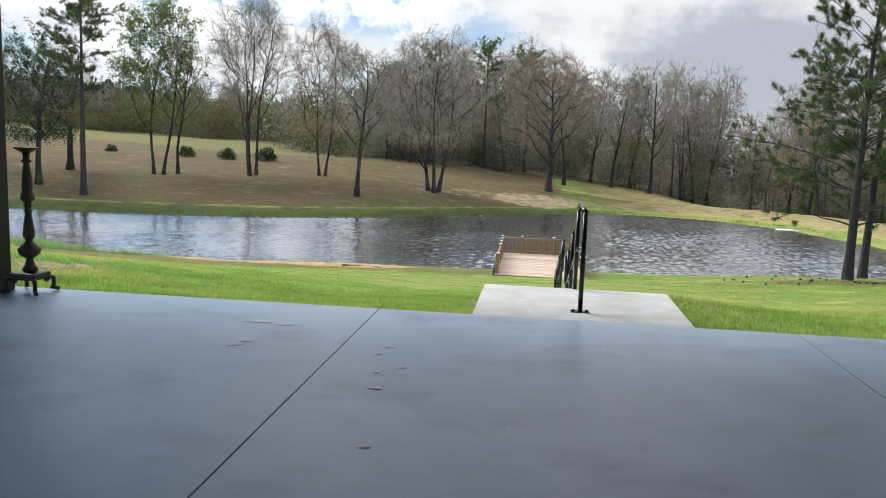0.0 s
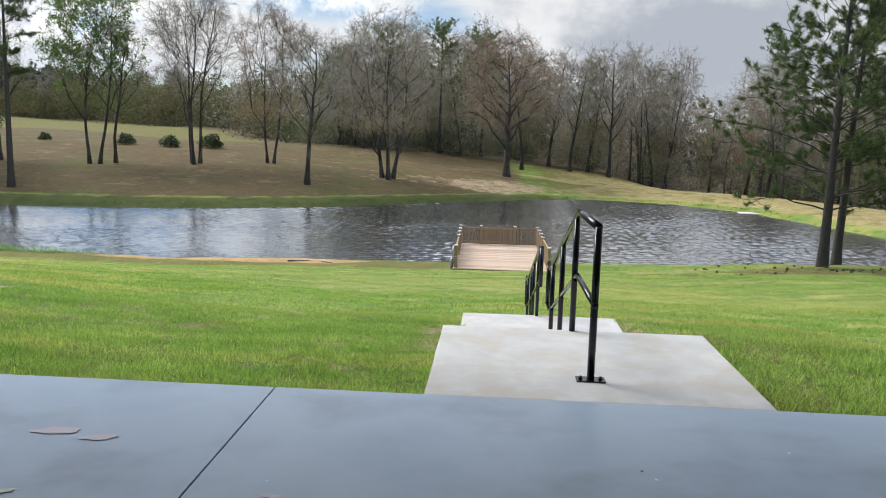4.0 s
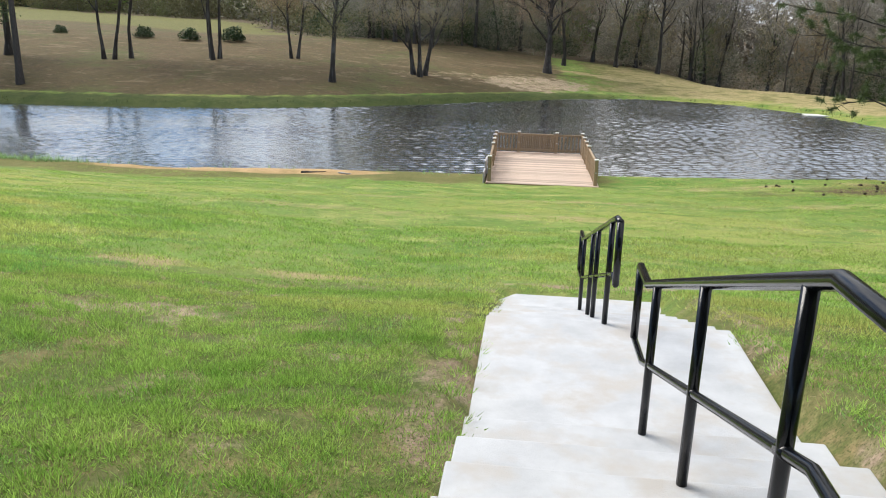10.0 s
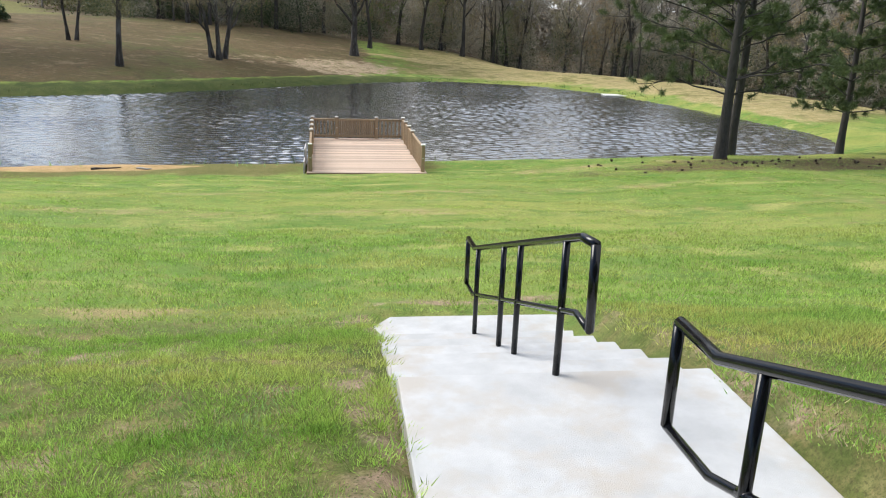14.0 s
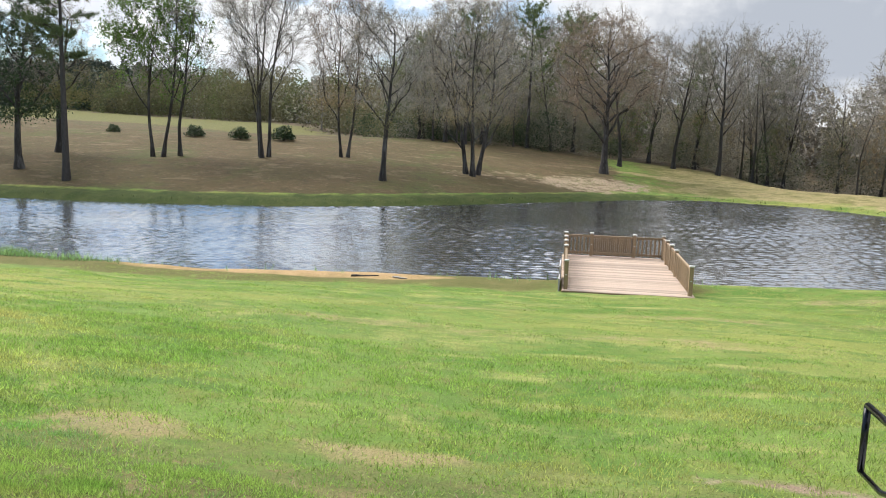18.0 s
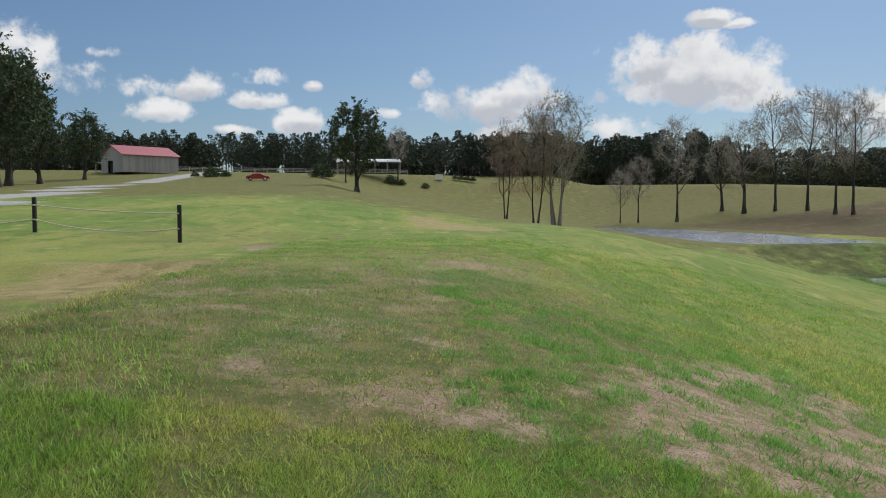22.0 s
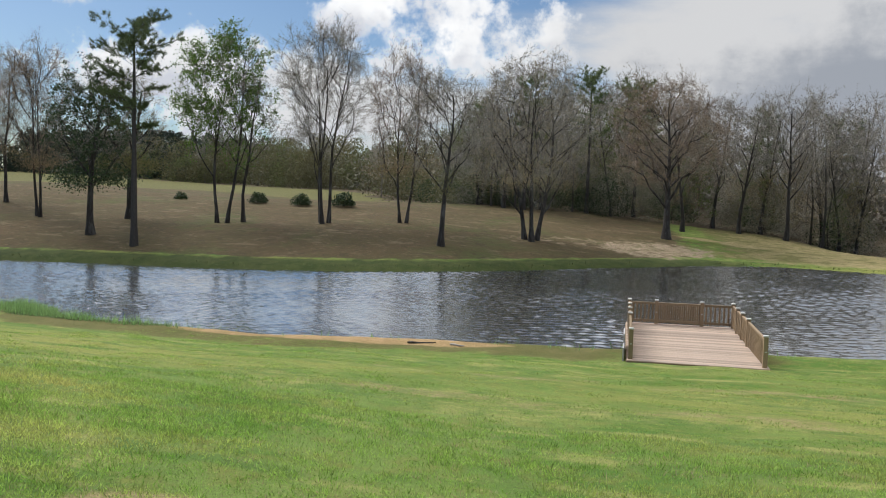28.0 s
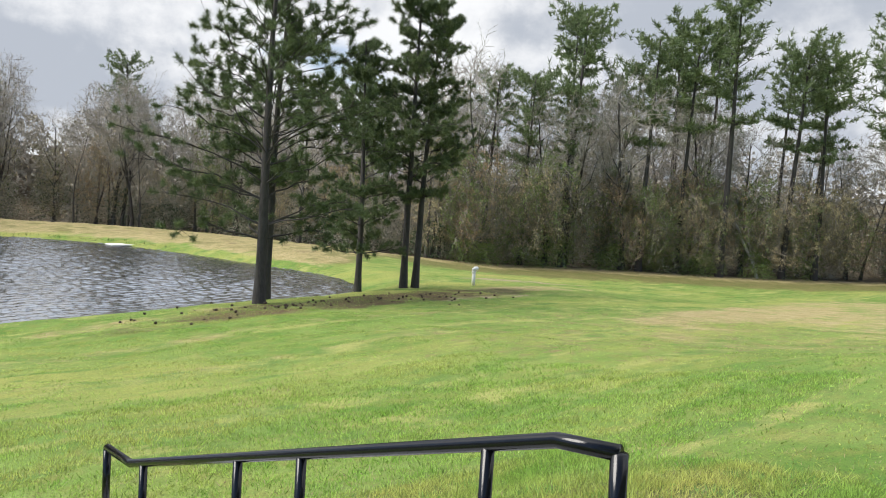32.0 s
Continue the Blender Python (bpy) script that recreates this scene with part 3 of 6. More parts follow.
def covers(x, y):
    """What grows where, from 0 to 1."""
    s, u = edge_distance(x, y, POND), edge_distance(x, y, UPPER_POND)
    north = smooth(-2, 4, y - np.interp(x, (-400, -65, 26, 60, 400), (66, 52, 50, 70, 110)))
    straw = north * smooth(1.4, 3.6, s) * smooth(9, -1, x + 0.10 * (y - 80)) * smooth(96, 60, np.maximum(s, 0) + 0.25 * (x + 20) * (x > -20)) * smooth(0, 6, u)
    straw = straw * (1 - 0.5 * blob(x, y, -68, 74, 4.5, 11, 15))
    straw = np.maximum(straw, 0.36 * north * smooth(-4, 12, x) * smooth(1.0, 4, s))
    straw = np.maximum(straw, 0.60 * blob(x, y, 20, 38, 15, 2.6, 10))
    dry = 0.75 * north * smooth(26, 40, s) * smooth(14, -6, x) + 0.80 * north * smooth(-6, 14, x) * smooth(0.5, 3, s) + 0.62 * smooth(-34, -80, x) * (1 - north)
    tan = np.maximum.reduce([0.66 * blob(x, y, -5.3, 17.6, 1.1, 0.6), 0.6 * blob(x, y, -3.0, 17.9, 1.2, 0.4), 0.6 * blob(x, y, -1.6, 16.2, 1.0, 0.6, 20), 0.66 * blob(x, y, -14.5, 7.4, 2.6, 3.4, 10), 0.5 * blob(x, y, 18, 23.0, 4, 2, 10), 0.62 * blob(x, y, 34, 27.5, 15, 3.0, 4), 0.5 * blob(x, y, 11, 38.2, 8, 1.3, 3), 0.36 * blob(x, y, -27, 8, 16, 9, -20), 0.62 * blob(x, y, -48, 14, 14, 2.5, 8), 0.55 * blob(x, y, 44, 25, 22, 8, 15), 0.40 * blob(x, y, 24, 22, 12, 8), 0.5 * blob(x, y, -9, 12.5, 6, 2.2),
                             0.45 * blob(x, y, 8, 32, 20, 1.1, 3), 0.45 * blob(x, y, 2, 27, 20, 0.9, 2), 0.55 * blob(x, y, 34, 41, 12, 1.6, 10)])
    dry = np.maximum.reduce([dry, 0.7 * smooth(3.2, 0.6, np.abs(s - 1.0)) * smooth(-30, -26, x) * smooth(6, 2, x) * (y < 46)])
    w = edge_distance(x, y, WOOD)
    east = smooth(-6, 14, x)
    dry = np.maximum(dry, 0.85 * east * smooth(16, 5, w))
    tan = np.maximum(tan, 0.56 * north * east * smooth(0.2, 1.4, s))
    tan = np.maximum(tan, 0.62 * smooth(22, 34, x) * smooth(8, 2, w))
    bare = np.maximum.reduce([0.5 * smooth(30, 40, x) * smooth(3.0, 1.0, w), 0.80 * blob(x, y, -8.8, 15.4, 3.7, 1.5, -28), 0.5 * blob(x, y, -17, 13.0, 2.0, 0.8, -35), 0.5 * blob(x, y, -22, 8.0, 2.5, 0.7), 0.48 * blob(x, y, -3.6, 13.6, 1.8, 0.8, 30),
                              0.56 * blob(x, y, -0.45, 12.7, 0.24, 2.3), 0.46 * blob(x, y, 1.97, 12.6, 0.22, 2.4), 0.38 * blob(x, y, -1.2, 11.2, 0.8, 0.7, 20), 0.58 * blob(x, y, 2.0, 15.2, 0.30, 2.0), 0.62 * blob(x, y, 0.8, 18.0, 1.5, 0.22), 0.5 * blob(x, y, -0.5, 16.8, 0.35, 1.2), 0.85 * blob(x, y, -1.2, 8.5, 2.2, 0.45), 0.62 * blob(x, y, 39, 46, 7, 1.2, -10), 0.62 * blob(x, y, 0.2, 83.5, 6.5, 4.5, 30), 0.40 * blob(x, y, -7, 82, 6, 3, 30), 0.42 * blob(x, y, -11, 79.5, 3.2, 2.2),
                              0.60 * blob(x, y, -3.3, 15.4, 0.55, 0.22), 0.62 * blob(x, y, -2.15, 15.6, 0.45, 0.3), 0.45 * blob(x, y, -5.2, 17.4, 1.0, 0.4), 0.55 * blob(x, y, -11.5, 9.0, 0.9, 0.5, 80), 0.6 * blob(x, y, -16.8, 13.0, 0.7, 1.5, 20), 0.5 * blob(x, y, -7.4, 10.75, 0.8, 0.45, 60), 0.62 * blob(x, y, -7.1, 12.3, 0.9, 0.6, 30), 0.45 * blob(x, y, -9.5, 11.2, 2.2, 0.8, 70), 0.36 * blob(x, y, -13, 11.6, 10, 4.5, -10), 0.33 * blob(x, y, -4, 14, 6, 4), 0.5 * blob(x, y, 26, 37, 5, 1.0, 10)])
    clay = np.maximum.reduce([0.85 * blob(x, y, -12.5, 39.2, 7.5, 1.0, 4), 0.5 * blob(x, y, 40, 50, 8, 0.8, 15), 0.45 * blob(x, y, 1.0, 15.4, 0.2, 2)])
    lush = np.maximum.reduce([0.75 * north * smooth(3.6, 1.4, s) * smooth(-66, -60, x) * smooth(20, 0, x), 0.7 * smooth(1.6, 0.4, s) * smooth(-14, -20, x) * (1 - north), 0.85 * blob(x, y, -25.2, 39.6, 3.4, 1.0, -8),
                              0.5 * blob(x, y, -69, 50, 8, 12), 0.5 * blob(x, y, -2.4, 9.8, 2.2, 1.0), 0.55 * blob(x, y, -5.4, 10.2, 1.4, 1.2)])
    gravel = smooth(3.2, 2.0, np.abs(y - np.interp(x, (-300, -120, -80, -50, -30), (-48, -36, -24, -17, -16)))) * smooth(-28, -34, x)
    track = smooth(1.3, 0.5, np.abs(y - np.interp(x, (-120, -60, -30, -12, 4, 12, 20), (118, 101, 93.5, 93, 94, 90, 86)))) * north * smooth(18, 8, x)
    litter = smooth(-1.5, 3, -w)
    thin = np.maximum.reduce([0.48 * blob(x, y, -14, 11, 11, 6, -12), 0.40 * blob(x, y, -3.5, 13, 6, 5), 0.40 * blob(x, y, -28, 6, 9, 6), 0.38 * blob(x, y, 20, 24, 12, 9), 0.42 * blob(x, y, -0.9, 12, 1.0, 3.4), 0.45 * blob(x, y, 2.3, 13, 0.9, 4), 0.4 * blob(x, y, -6, 8.6, 8, 0.5)])
    tan = np.maximum(tan, 0.9 * track)
    # only where the near blades stand, to darken the gaps between them
    thatch_shade = 0.62 * smooth(EDGE - 1, EDGE, y) * smooth(23, 15, y + 0.15 * np.abs(x + 2)) * smooth(-24, -12, x) * smooth(6, 4, x)
    return dict(thatch_shade=thatch_shade, thin=thin, tan=tan, litter=litter, straw=straw, dry=np.maximum(dry, 0.75 * track), bare=bare, clay=clay, lush=lush, gravel=gravel)


GX = steps_of((-2400, -400, 200), (-400, -140, 10), (-140, -40, 2.5), (-40, -12, 0.8), (-12, 8, 0.4), (8, 40, 0.8), (40, 120, 4), (120, 400, 20), (400, 2400, 200))
GY = steps_of((-1200, -100, 100), (-100, -10, 6), (-10, 6, 2), (6, 20, 0.4), (20, 36, 0.8), (36, 48, 0.4), (48, 100, 1.0), (100, 160, 4), (160, 400, 16), (400, 2400, 200))
gx, gy = np.meshgrid(GX, GY)
gz = land(gx, gy)
under = (gy < 8.25) & (gx > -16) & (gx < 16)
gz = np.where(under, np.minimum(gz, -0.35), gz)
stair = (gx > -0.15) & (gx < 1.7) & (gy > 8) & (gy < 17.6)
gz = np.where(stair, np.minimum(gz, np.interp(gy, (8, 9.9, 12.5, 14.1, 17.7), (-0.4, -0.45, -1.2, -1.25, -2.2))), gz)
nx, ny = len(GX), len(GY)
i = (np.arange(ny - 1)[:, None] * nx + np.arange(nx - 1)).ravel()
me = arrays("ground", np.stack((gx, gy, gz), -1).reshape(-1, 3), np.stack((i, i + 1, i + nx + 1, i + nx), -1))
for key, value in covers(gx, gy).items():
    me.attributes.new(key, "FLOAT", "POINT").data.foreach_set("value", np.asarray(value, np.float32).ravel())
tagged(piece("ground", me, TURF, shade=True), "lawn of green and straw-coloured turf sloping to the pond", "ground", kind="structure")


def pond(name, x0, x1, y0, y1, z, label, ring, step, steep):
    """A sheet of wind-ruffled water: many small waves of random heading and length."""
    rs = np.random.RandomState(9)
    xs, ys = np.arange(x0, x1 + step, step * 1.25), np.arange(y0, y1 + step, step)
    wx, wy = np.meshgrid(xs, ys)
    h = np.zeros_like(wx)
    n = 22
    lengths = np.geomspace(2.3, 5.0, n) * step
    gust = 0.75 + 0.35 * np.sin(wx * 0.21 + 1.3 * np.sin(wy * 0.17)) * np.sin(wy * 0.33 + 0.9 * np.sin(wx * 0.11))
    gust += 0.5 * smooth(2, 9, wx) * smooth(30, 18, wx)  # a breeze ruffles the eastern arm
    for k in range(n):
        a, f = radians(68 + rs.normal(scale=34)), rs.uniform(0, 6.283)
        bend = 0.5 * np.sin(wx * 0.37 + k) + 0.5 * np.sin(wy * 0.29 + 2 * k)
        h += steep * math.sqrt(2 / n) * lengths[k] / 6.283 * np.sin(6.283 / lengths[k] * (wx * math.cos(a) + wy * math.sin(a)) + f + bend * 2)
    h *= gust
    nx, ny = len(xs), len(ys)
    i = (np.arange(ny - 1)[:, None] * nx + np.arange(nx - 1)).ravel()
    keep = edge_distance(wx, wy, ring)[:-1, :-1].ravel() < 2.0
    i = i[keep]
    used, back = np.unique(np.stack((i, i + 1, i + nx + 1, i + nx), -1), return_inverse=True)
    me = arrays(name, np.stack((wx, wy, z + h), -1).reshape(-1, 3)[used], back.reshape(-1, 4))
    tagged(piece(name, me, POND_WATER, shade=True), label, "pond", kind="structure")


pond("water", -67, 28.5, 38.6, 82.5, WATER, "rippled dark pond water reflecting a cloudy sky", POND, 0.125, 0.19)
pond("water_upper", -161, -73.6, 41.6, 62, UPPER, "bright narrow upper pond behind a grass dam", UPPER_POND, 0.3, 0.27)


# ---- porch ----
WALL_PAINT = material("pale_wall_paint", (0.62, 0.64, 0.66), 0.7, (0.68, 0.70, 0.72), 2, 6, 0.6, 0.1, 60)
CEILING_BOARD = material("grey_ceiling_board", (0.34, 0.35, 0.37), 0.7, (0.42, 0.43, 0.45), 3, 6, 0.6, 0.1, 40, (0.3, 4, 4))
porch = tagged(new("floor"), "grey painted concrete porch floor, scuffed and cut by joints", "floor", kind="structure")
JOINTS = (-5.02, -4.86, -1.12, 2.64, 6.4, 8.0)
for x0, x1 in zip(JOINTS, JOINTS[1:]):
    part("slab", block(x0 + 0.004, x1 - 0.004, -4.0, EDGE, -0.14, 0.0, 0.004), FLOOR_PAINT, porch)
part("joint_bed", block(-4.98, 7.96, -3.9, EDGE - 0.03, -0.3, -0.012), BLACK_PAINT, porch)
# out of view; runs well past the floor to block the sun
roof = tagged(new("ceiling"), "unseen flat grey porch roof, widened to shade the floor", "ceiling", kind="structure")
part("roof_deck", block(-9.0, 12.0, -4.4, EDGE + 1.3, 3.75, 3.95), CEILING_BOARD, roof)
# unseen wall closes the porch; its pale paint bounces light onto the floor
tagged(part("wall_south", block(-5, 8, -4.3, -4.0, 0, 3.75), WALL_PAINT), "unseen pale back wall, added to bounce light", "wall", kind="structure")
for x in (-4.86, 6.45):
    column = thing("porch_post", "square black painted timber porch post", "post", x, 7.92, 0)
    part("shaft", block(-0.12, 0.12, -0.12, 0.12, 0.02, 3.75, 0.008), BLACK_PAINT, column)
    part("base", block(-0.14, 0.14, -0.14, 0.14, 0, 0.14, 0.01), BLACK_PAINT, column)

# pale scuffs and rusty marks on the paint
SCUFF = material("chalky_scuff", (0.80, 0.80, 0.76), 0.6, (0.66, 0.66, 0.62), 12)
RUST = material("rusty_stain", (0.42, 0.40, 0.45), 0.34, (0.52, 0.38, 0.38), 7, spec=0.95)
scuffs = tagged(new("floor_marks"), "chalky scuffs and rusty drips on the floor paint", "stain", kind="stuff")
rng = random.Random(5)


def mark(x, y, r, long, turn, mat):
    bm = bmesh.new()
    vs = [bm.verts.new((r * long * math.cos(t) * rng.uniform(0.6, 1.1), r * math.sin(t) * rng.uniform(0.5, 1.1), 0)) for t in [k * math.pi / 7 for k in range(14)]]
    bm.faces.new(vs)
    bmesh.ops.transform(bm, matrix=pose(x, y, 0.004, 0, 0, turn), verts=bm.verts)
    part("mark", bm, mat, scuffs)


mark(-1.9, 6.62, 0.035, 2.2, 35, SCUFF)
mark(-1.86, 6.76, 0.022, 3.0, 20, SCUFF)
for x, y, r, l, t in ((-1.75, 7.35, 0.04, 2.4, 10), (-0.72, 6.2, 0.03, 1.3, 60), (-0.75, 6.85, 0.02, 2.2, 0), (-0.5, 4.9, 0.02, 2, 20)):
    mark(x, y, r, l, t, RUST)
for x, y, r, l, t in ((-1.99, 7.4, 0.05, 2.6, 8), (-0.8, 6.65, 0.03, 1.6, 50), (-0.56, 6.34, 0.02, 1.8, 20), (-0.65, 5.85, 0.03, 2.0, 5)):
    mark(x, y, r, l, t, RUST)
for k in range(16):
    mark(rng.uniform(-3, 3), rng.uniform(3, 7.9), rng.uniform(0.004, 0.009), rng.uniform(1, 2.0), rng.uniform(0, 180), rng.choice((SCUFF, BLACK_PAINT)))

# ---- carved candle stand ----
stand = thing("candle_stand", "tall carved dark wooden candle stand on a three-footed base", "candle stand", -4.5, 7.98, 0)
part("shaft", turned(((0.05, 0.20), (0.075, 0.22), (0.045, 0.27), (0.03, 0.33), (0.09, 0.37), (0.105, 0.42), (0.055, 0.47), (0.03, 0.50), (0.055, 0.55), (0.05, 0.62), (0.028, 0.76), (0.042, 0.79), (0.024, 0.81), (0.042, 0.84), (0.03, 0.86),
                      (0.066, 0.90), (0.06, 0.94), (0.045, 0.97), (0.05, 1.02), (0.036, 1.18), (0.026, 1.24), (0.05, 1.255), (0.03, 1.28), (0.035, 1.33))), DARK_WOOD, stand, shade=True)
part("dish", turned(((0.03, 1.33), (0.06, 1.35), (0.105, 1.375), (0.11, 1.385), (0.10, 1.39), (0.05, 1.38))), DARK_WOOD, stand, shade=True)
part("plinth", block(-0.13, 0.13, -0.13, 0.13, 0.13, 0.20, 0.02), DARK_WOOD, stand)
for k in range(4):
    t = math.radians(45 + 90 * k)
    c, s = math.cos(t), math.sin(t)
    part("foot", pipe([(c * 0.12, s * 0.12, 0.16), (c * 0.20, s * 0.20, 0.13), (c * 0.205, s * 0.205, 0.07), (c * 0.19, s * 0.19, 0.035), (c * 0.25, s * 0.25, 0.02)], 0.02, 8), DARK_WOOD, stand)
    part("scroll", turned(((0.02, -0.012), (0.03, 0), (0.02, 0.012)), 12), DARK_WOOD, stand).matrix_local = pose(c * 0.14, s * 0.14, 0.12, 90, 0, 45 + 90 * k)

# ---- concrete stairs ----
X0, X1 = -0.245, 1.775
stairs = tagged(new("stairs"), "pale new concrete stairs in two flights down the lawn", "stairs", kind="structure")


def poured(name, y0, y1, z, deep):
    """A poured block whose top and edges are a little uneven."""
    bm = block(X0, X1, y0, y1, z - deep, z, 0.012)
    bmesh.ops.subdivide_edges(bm, edges=[e for e in bm.edges if e.calc_length() > 0.3], cuts=6, use_grid_fill=True)
    for v in bm.verts:
        v.co += 0.004 * Vector((noise.noise(v.co * 3.1), noise.noise(v.co * 3.1 + Vector((7, 0, 0))), 0.5 * noise.noise(v.co * 2.3 + Vector((0, 9, 0)))))
    part(name, bm, CONCRETE, stairs)


poured("top_slab", EDGE + 0.006, 9.86, -0.004, 0.5)
for k in range(4):
    poured("step", 9.85 + 0.53 * k, 9.86 + 0.53 * (k + 1), -0.20 - 0.175 * k, 0.42)
poured("landing", 11.97, 14.09, -0.90, 0.5)
for k in range(5):
    poured("step", 14.08 + 0.545 * k, 14.09 + 0.545 * (k + 1), -1.08 - 0.18 * k, 0.42)
poured("bottom_pad", 16.80, 17.48, -1.89, 0.4)


# ---- handrails ----
def handrail(label, x, top, low, posts, plate):
    rail = thing("handrail", label, "handrail", x, posts[0][0], posts[0][1], group="stair handrails")
    y0, z0 = posts[0]
    loc = lambda pts: [(0, y - y0, z - z0) for y, z in pts]
    part("top_rail", pipe(loc(top), 0.026), BLACK_STEEL, rail, shade=True)
    part("middle_rail", pipe(loc(low), 0.020), BLACK_STEEL, rail, shade=True)
    ty, tz = zip(*top)
    for k, (y, z) in enumerate(posts):
        h = float(np.interp(y, ty, tz))
        p = part("post", pipe(loc([(y, z), (y, h)]), 0.0235), BLACK_STEEL, rail, shade=True)
        ly, lz = zip(*low)
        part("weld_collar", pipe(loc([(y - 0.032, float(np.interp(y - 0.032, ly, lz))), (y + 0.032, float(np.interp(y + 0.032, ly, lz)))]), 0.0225), BLACK_STEEL, rail, shade=True)
    part("end_post", pipe(loc([top[-1], low[-1]]), 0.0245), BLACK_STEEL, rail, shade=True)
    if plate:
        base = part("base_plate", block(-0.09, 0.09, -0.05, 0.05, 0, 0.010, 0.003), BLACK_STEEL, rail)
        for bx in (-0.062, 0.062):
            part("bolt", turned(((0.013, 0.010), (0.013, 0.020), (0.007, 0.022), (0.007, 0.028)), 6), BLACK_STEEL, base).matrix_local = pose(bx, 0, 0)
    else:
        part("head_post", pipe(loc([top[0], low[0]]), 0.0265), BLACK_STEEL, rail, shade=True)
    return rail


handrail("black painted steel pipe handrail bolted to the top slab", 0.765, ((8.61, 0.962), (9.66, 0.945), (12.22, 0.068), (12.56, 0.070)), ((8.61, 0.475), (9.63, 0.475), (12.17, -0.39), (12.56, -0.40)),
         ((8.61, -0.004), (9.83, -0.004), (10.885, -0.375), (11.93, -0.725)), True)
handrail("black painted steel pipe handrail beside the lower flight", 0.74, ((13.55, 0.098), (13.77, 0.074), (16.97, -0.975), (17.35, -0.985)), ((13.53, -0.385), (13.77, -0.375), (16.97, -1.455), (17.35, -1.475)),
         ((14.055, -0.9), (15.145, -1.26), (15.69, -1.44), (16.785, -1.80)), False)

# ---- dock ----
OLD_PLANK = material("bleached_plank", (0.42, 0.41, 0.42), 0.85, (0.54, 0.53, 0.53), 4, 6, 0.7, 0.2, 40, (4, 0.5, 4))
DX0, DX1, DY0, DY1, DZ = -1.66, 2.80, 38.38, 46.35, -4.62
dock = thing("dock", "wooden dock with a railing on three sides at the pond's edge", "dock", 0.57, DY0, DZ, turn=1.0)
n_boards = 56
for k in range(n_boards):
    y = DY0 + 0.02 + k * (DY1 - DY0) / n_boards
    if k == 0:
        board = block(DX0 - 0.57, DX1 - 0.57, -0.065, 0.065, -0.036, 0, 0.004)
        board_mesh = bpy.data.meshes.new("deck_board")
        board.to_mesh(board_mesh)
        board.free()
    piece("deck_board", board_mesh, DECK_WOOD, dock, m=pose(0, y + 0.05 - DY0, 0))
part("front_fascia", block(DX0 - 0.58, DX1 - 0.56, -0.045, -0.005, -0.26, -0.012, 0.004), RAIL_WOOD, dock)
for x in (DX0 - 0.57, DX1 - 0.57):
    part("side_fascia", block(x - 0.02, x + 0.02, 0, DY1 - DY0 + 0.06, -0.28, -0.04, 0.004), RAIL_WOOD, dock)
part("back_fascia", block(DX0 - 0.57, DX1 - 0.57, DY1 - DY0 + 0.06, DY1 - DY0 + 0.1, -0.28, -0.04, 0.004), RAIL_WOOD, dock)


def dock_post(x, y):
    p = part("rail_post", block(-0.07, 0.07, -0.07, 0.07, -0.3, 1.0, 0.006), RAIL_WOOD, dock)
    p.matrix_local = pose(x - 0.57, y - DY0, 0)
    cap = part("post_cap", block(-0.085, 0.085, -0.085, 0.085, 1.0, 1.045, 0.012), CAP_WHITE, p, "pale square post cap")
    part("reflector", block(-0.03, 0.03, -0.078, -0.068, 0.50, 0.53, 0.003), CAP_WHITE, p, "small pale reflector")
    return p


def dock_bay(ax, ay, bx, by, spacing=0.17):
    """Top and bottom rails with upright balusters between two posts."""
    L_ = math.hypot(bx - ax, by - ay)
    turn = math.degrees(math.atan2(by - ay, bx - ax))
    m = pose((ax + bx) / 2 - 0.57, (ay + by) / 2 - DY0, 0, 0, 0, turn)
    h = L_ / 2 - 0.07
    for name, z0, z1, w in (("top_rail", 0.84, 0.93, 0.04), ("bottom_rail", 0.10, 0.19, 0.02)):
        part(name, block(-h, h, -w, w, z0, z1, 0.005), RAIL_WOOD, dock).matrix_local = m
    n = max(3, round(L_ / spacing))
    for k in range(1, n):
        piece("baluster", BALUSTER, RAIL_WOOD, dock, m=m @ pose(-L_ / 2 + k * L_ / n, 0.03, 0))


bm = block(-0.035, 0.035, -0.02, 0.02, 0.06, 0.90, 0.004)
BALUSTER = bpy.data.meshes.new("baluster")
bm.to_mesh(BALUSTER)
bm.free()
LX, RX = DX0 + 0.12, DX1 - 0.14
ROW = (38.62, 42.2, 43.6, 44.9, 46.2)
for x in (LX, RX):
    for y in ROW:
        dock_post(x, y)
    for a, b in zip(ROW, ROW[1:]):
        dock_bay(x, a, x, b)
BACK = (LX, -0.42, 1.42, RX)
for x in BACK[1:-1]:
    dock_post(x, 46.2)
for a, b in zip(BACK, BACK[1:]):
    dock_bay(a, 46.2, b, 46.2, 0.088 if a == BACK[1] else 0.17)
for x in (DX0 + 0.1, DX1 - 0.1):
    for y in (38.9, 42.5, 46.2):
        part("piling", pipe([(x - 0.57, y - DY0, -1.6), (x - 0.57, y - DY0, -0.05)], 0.09, 10), RAIL_WOOD, dock)
side = thing("loading_plank", "pale weathered planks standing against the dock's side", "plank", DX0 - 0.1, 39.4, DZ - 0.28)
part("near_plank", block(-0.05, 0.0, -0.75, 0.15, 0.0, 0.62, 0.006), OLD_PLANK, side)
part("far_plank", block(-0.05, 0.0, 0.17, 1.5, 0.0, 0.92, 0.006), OLD_PLANK, side)

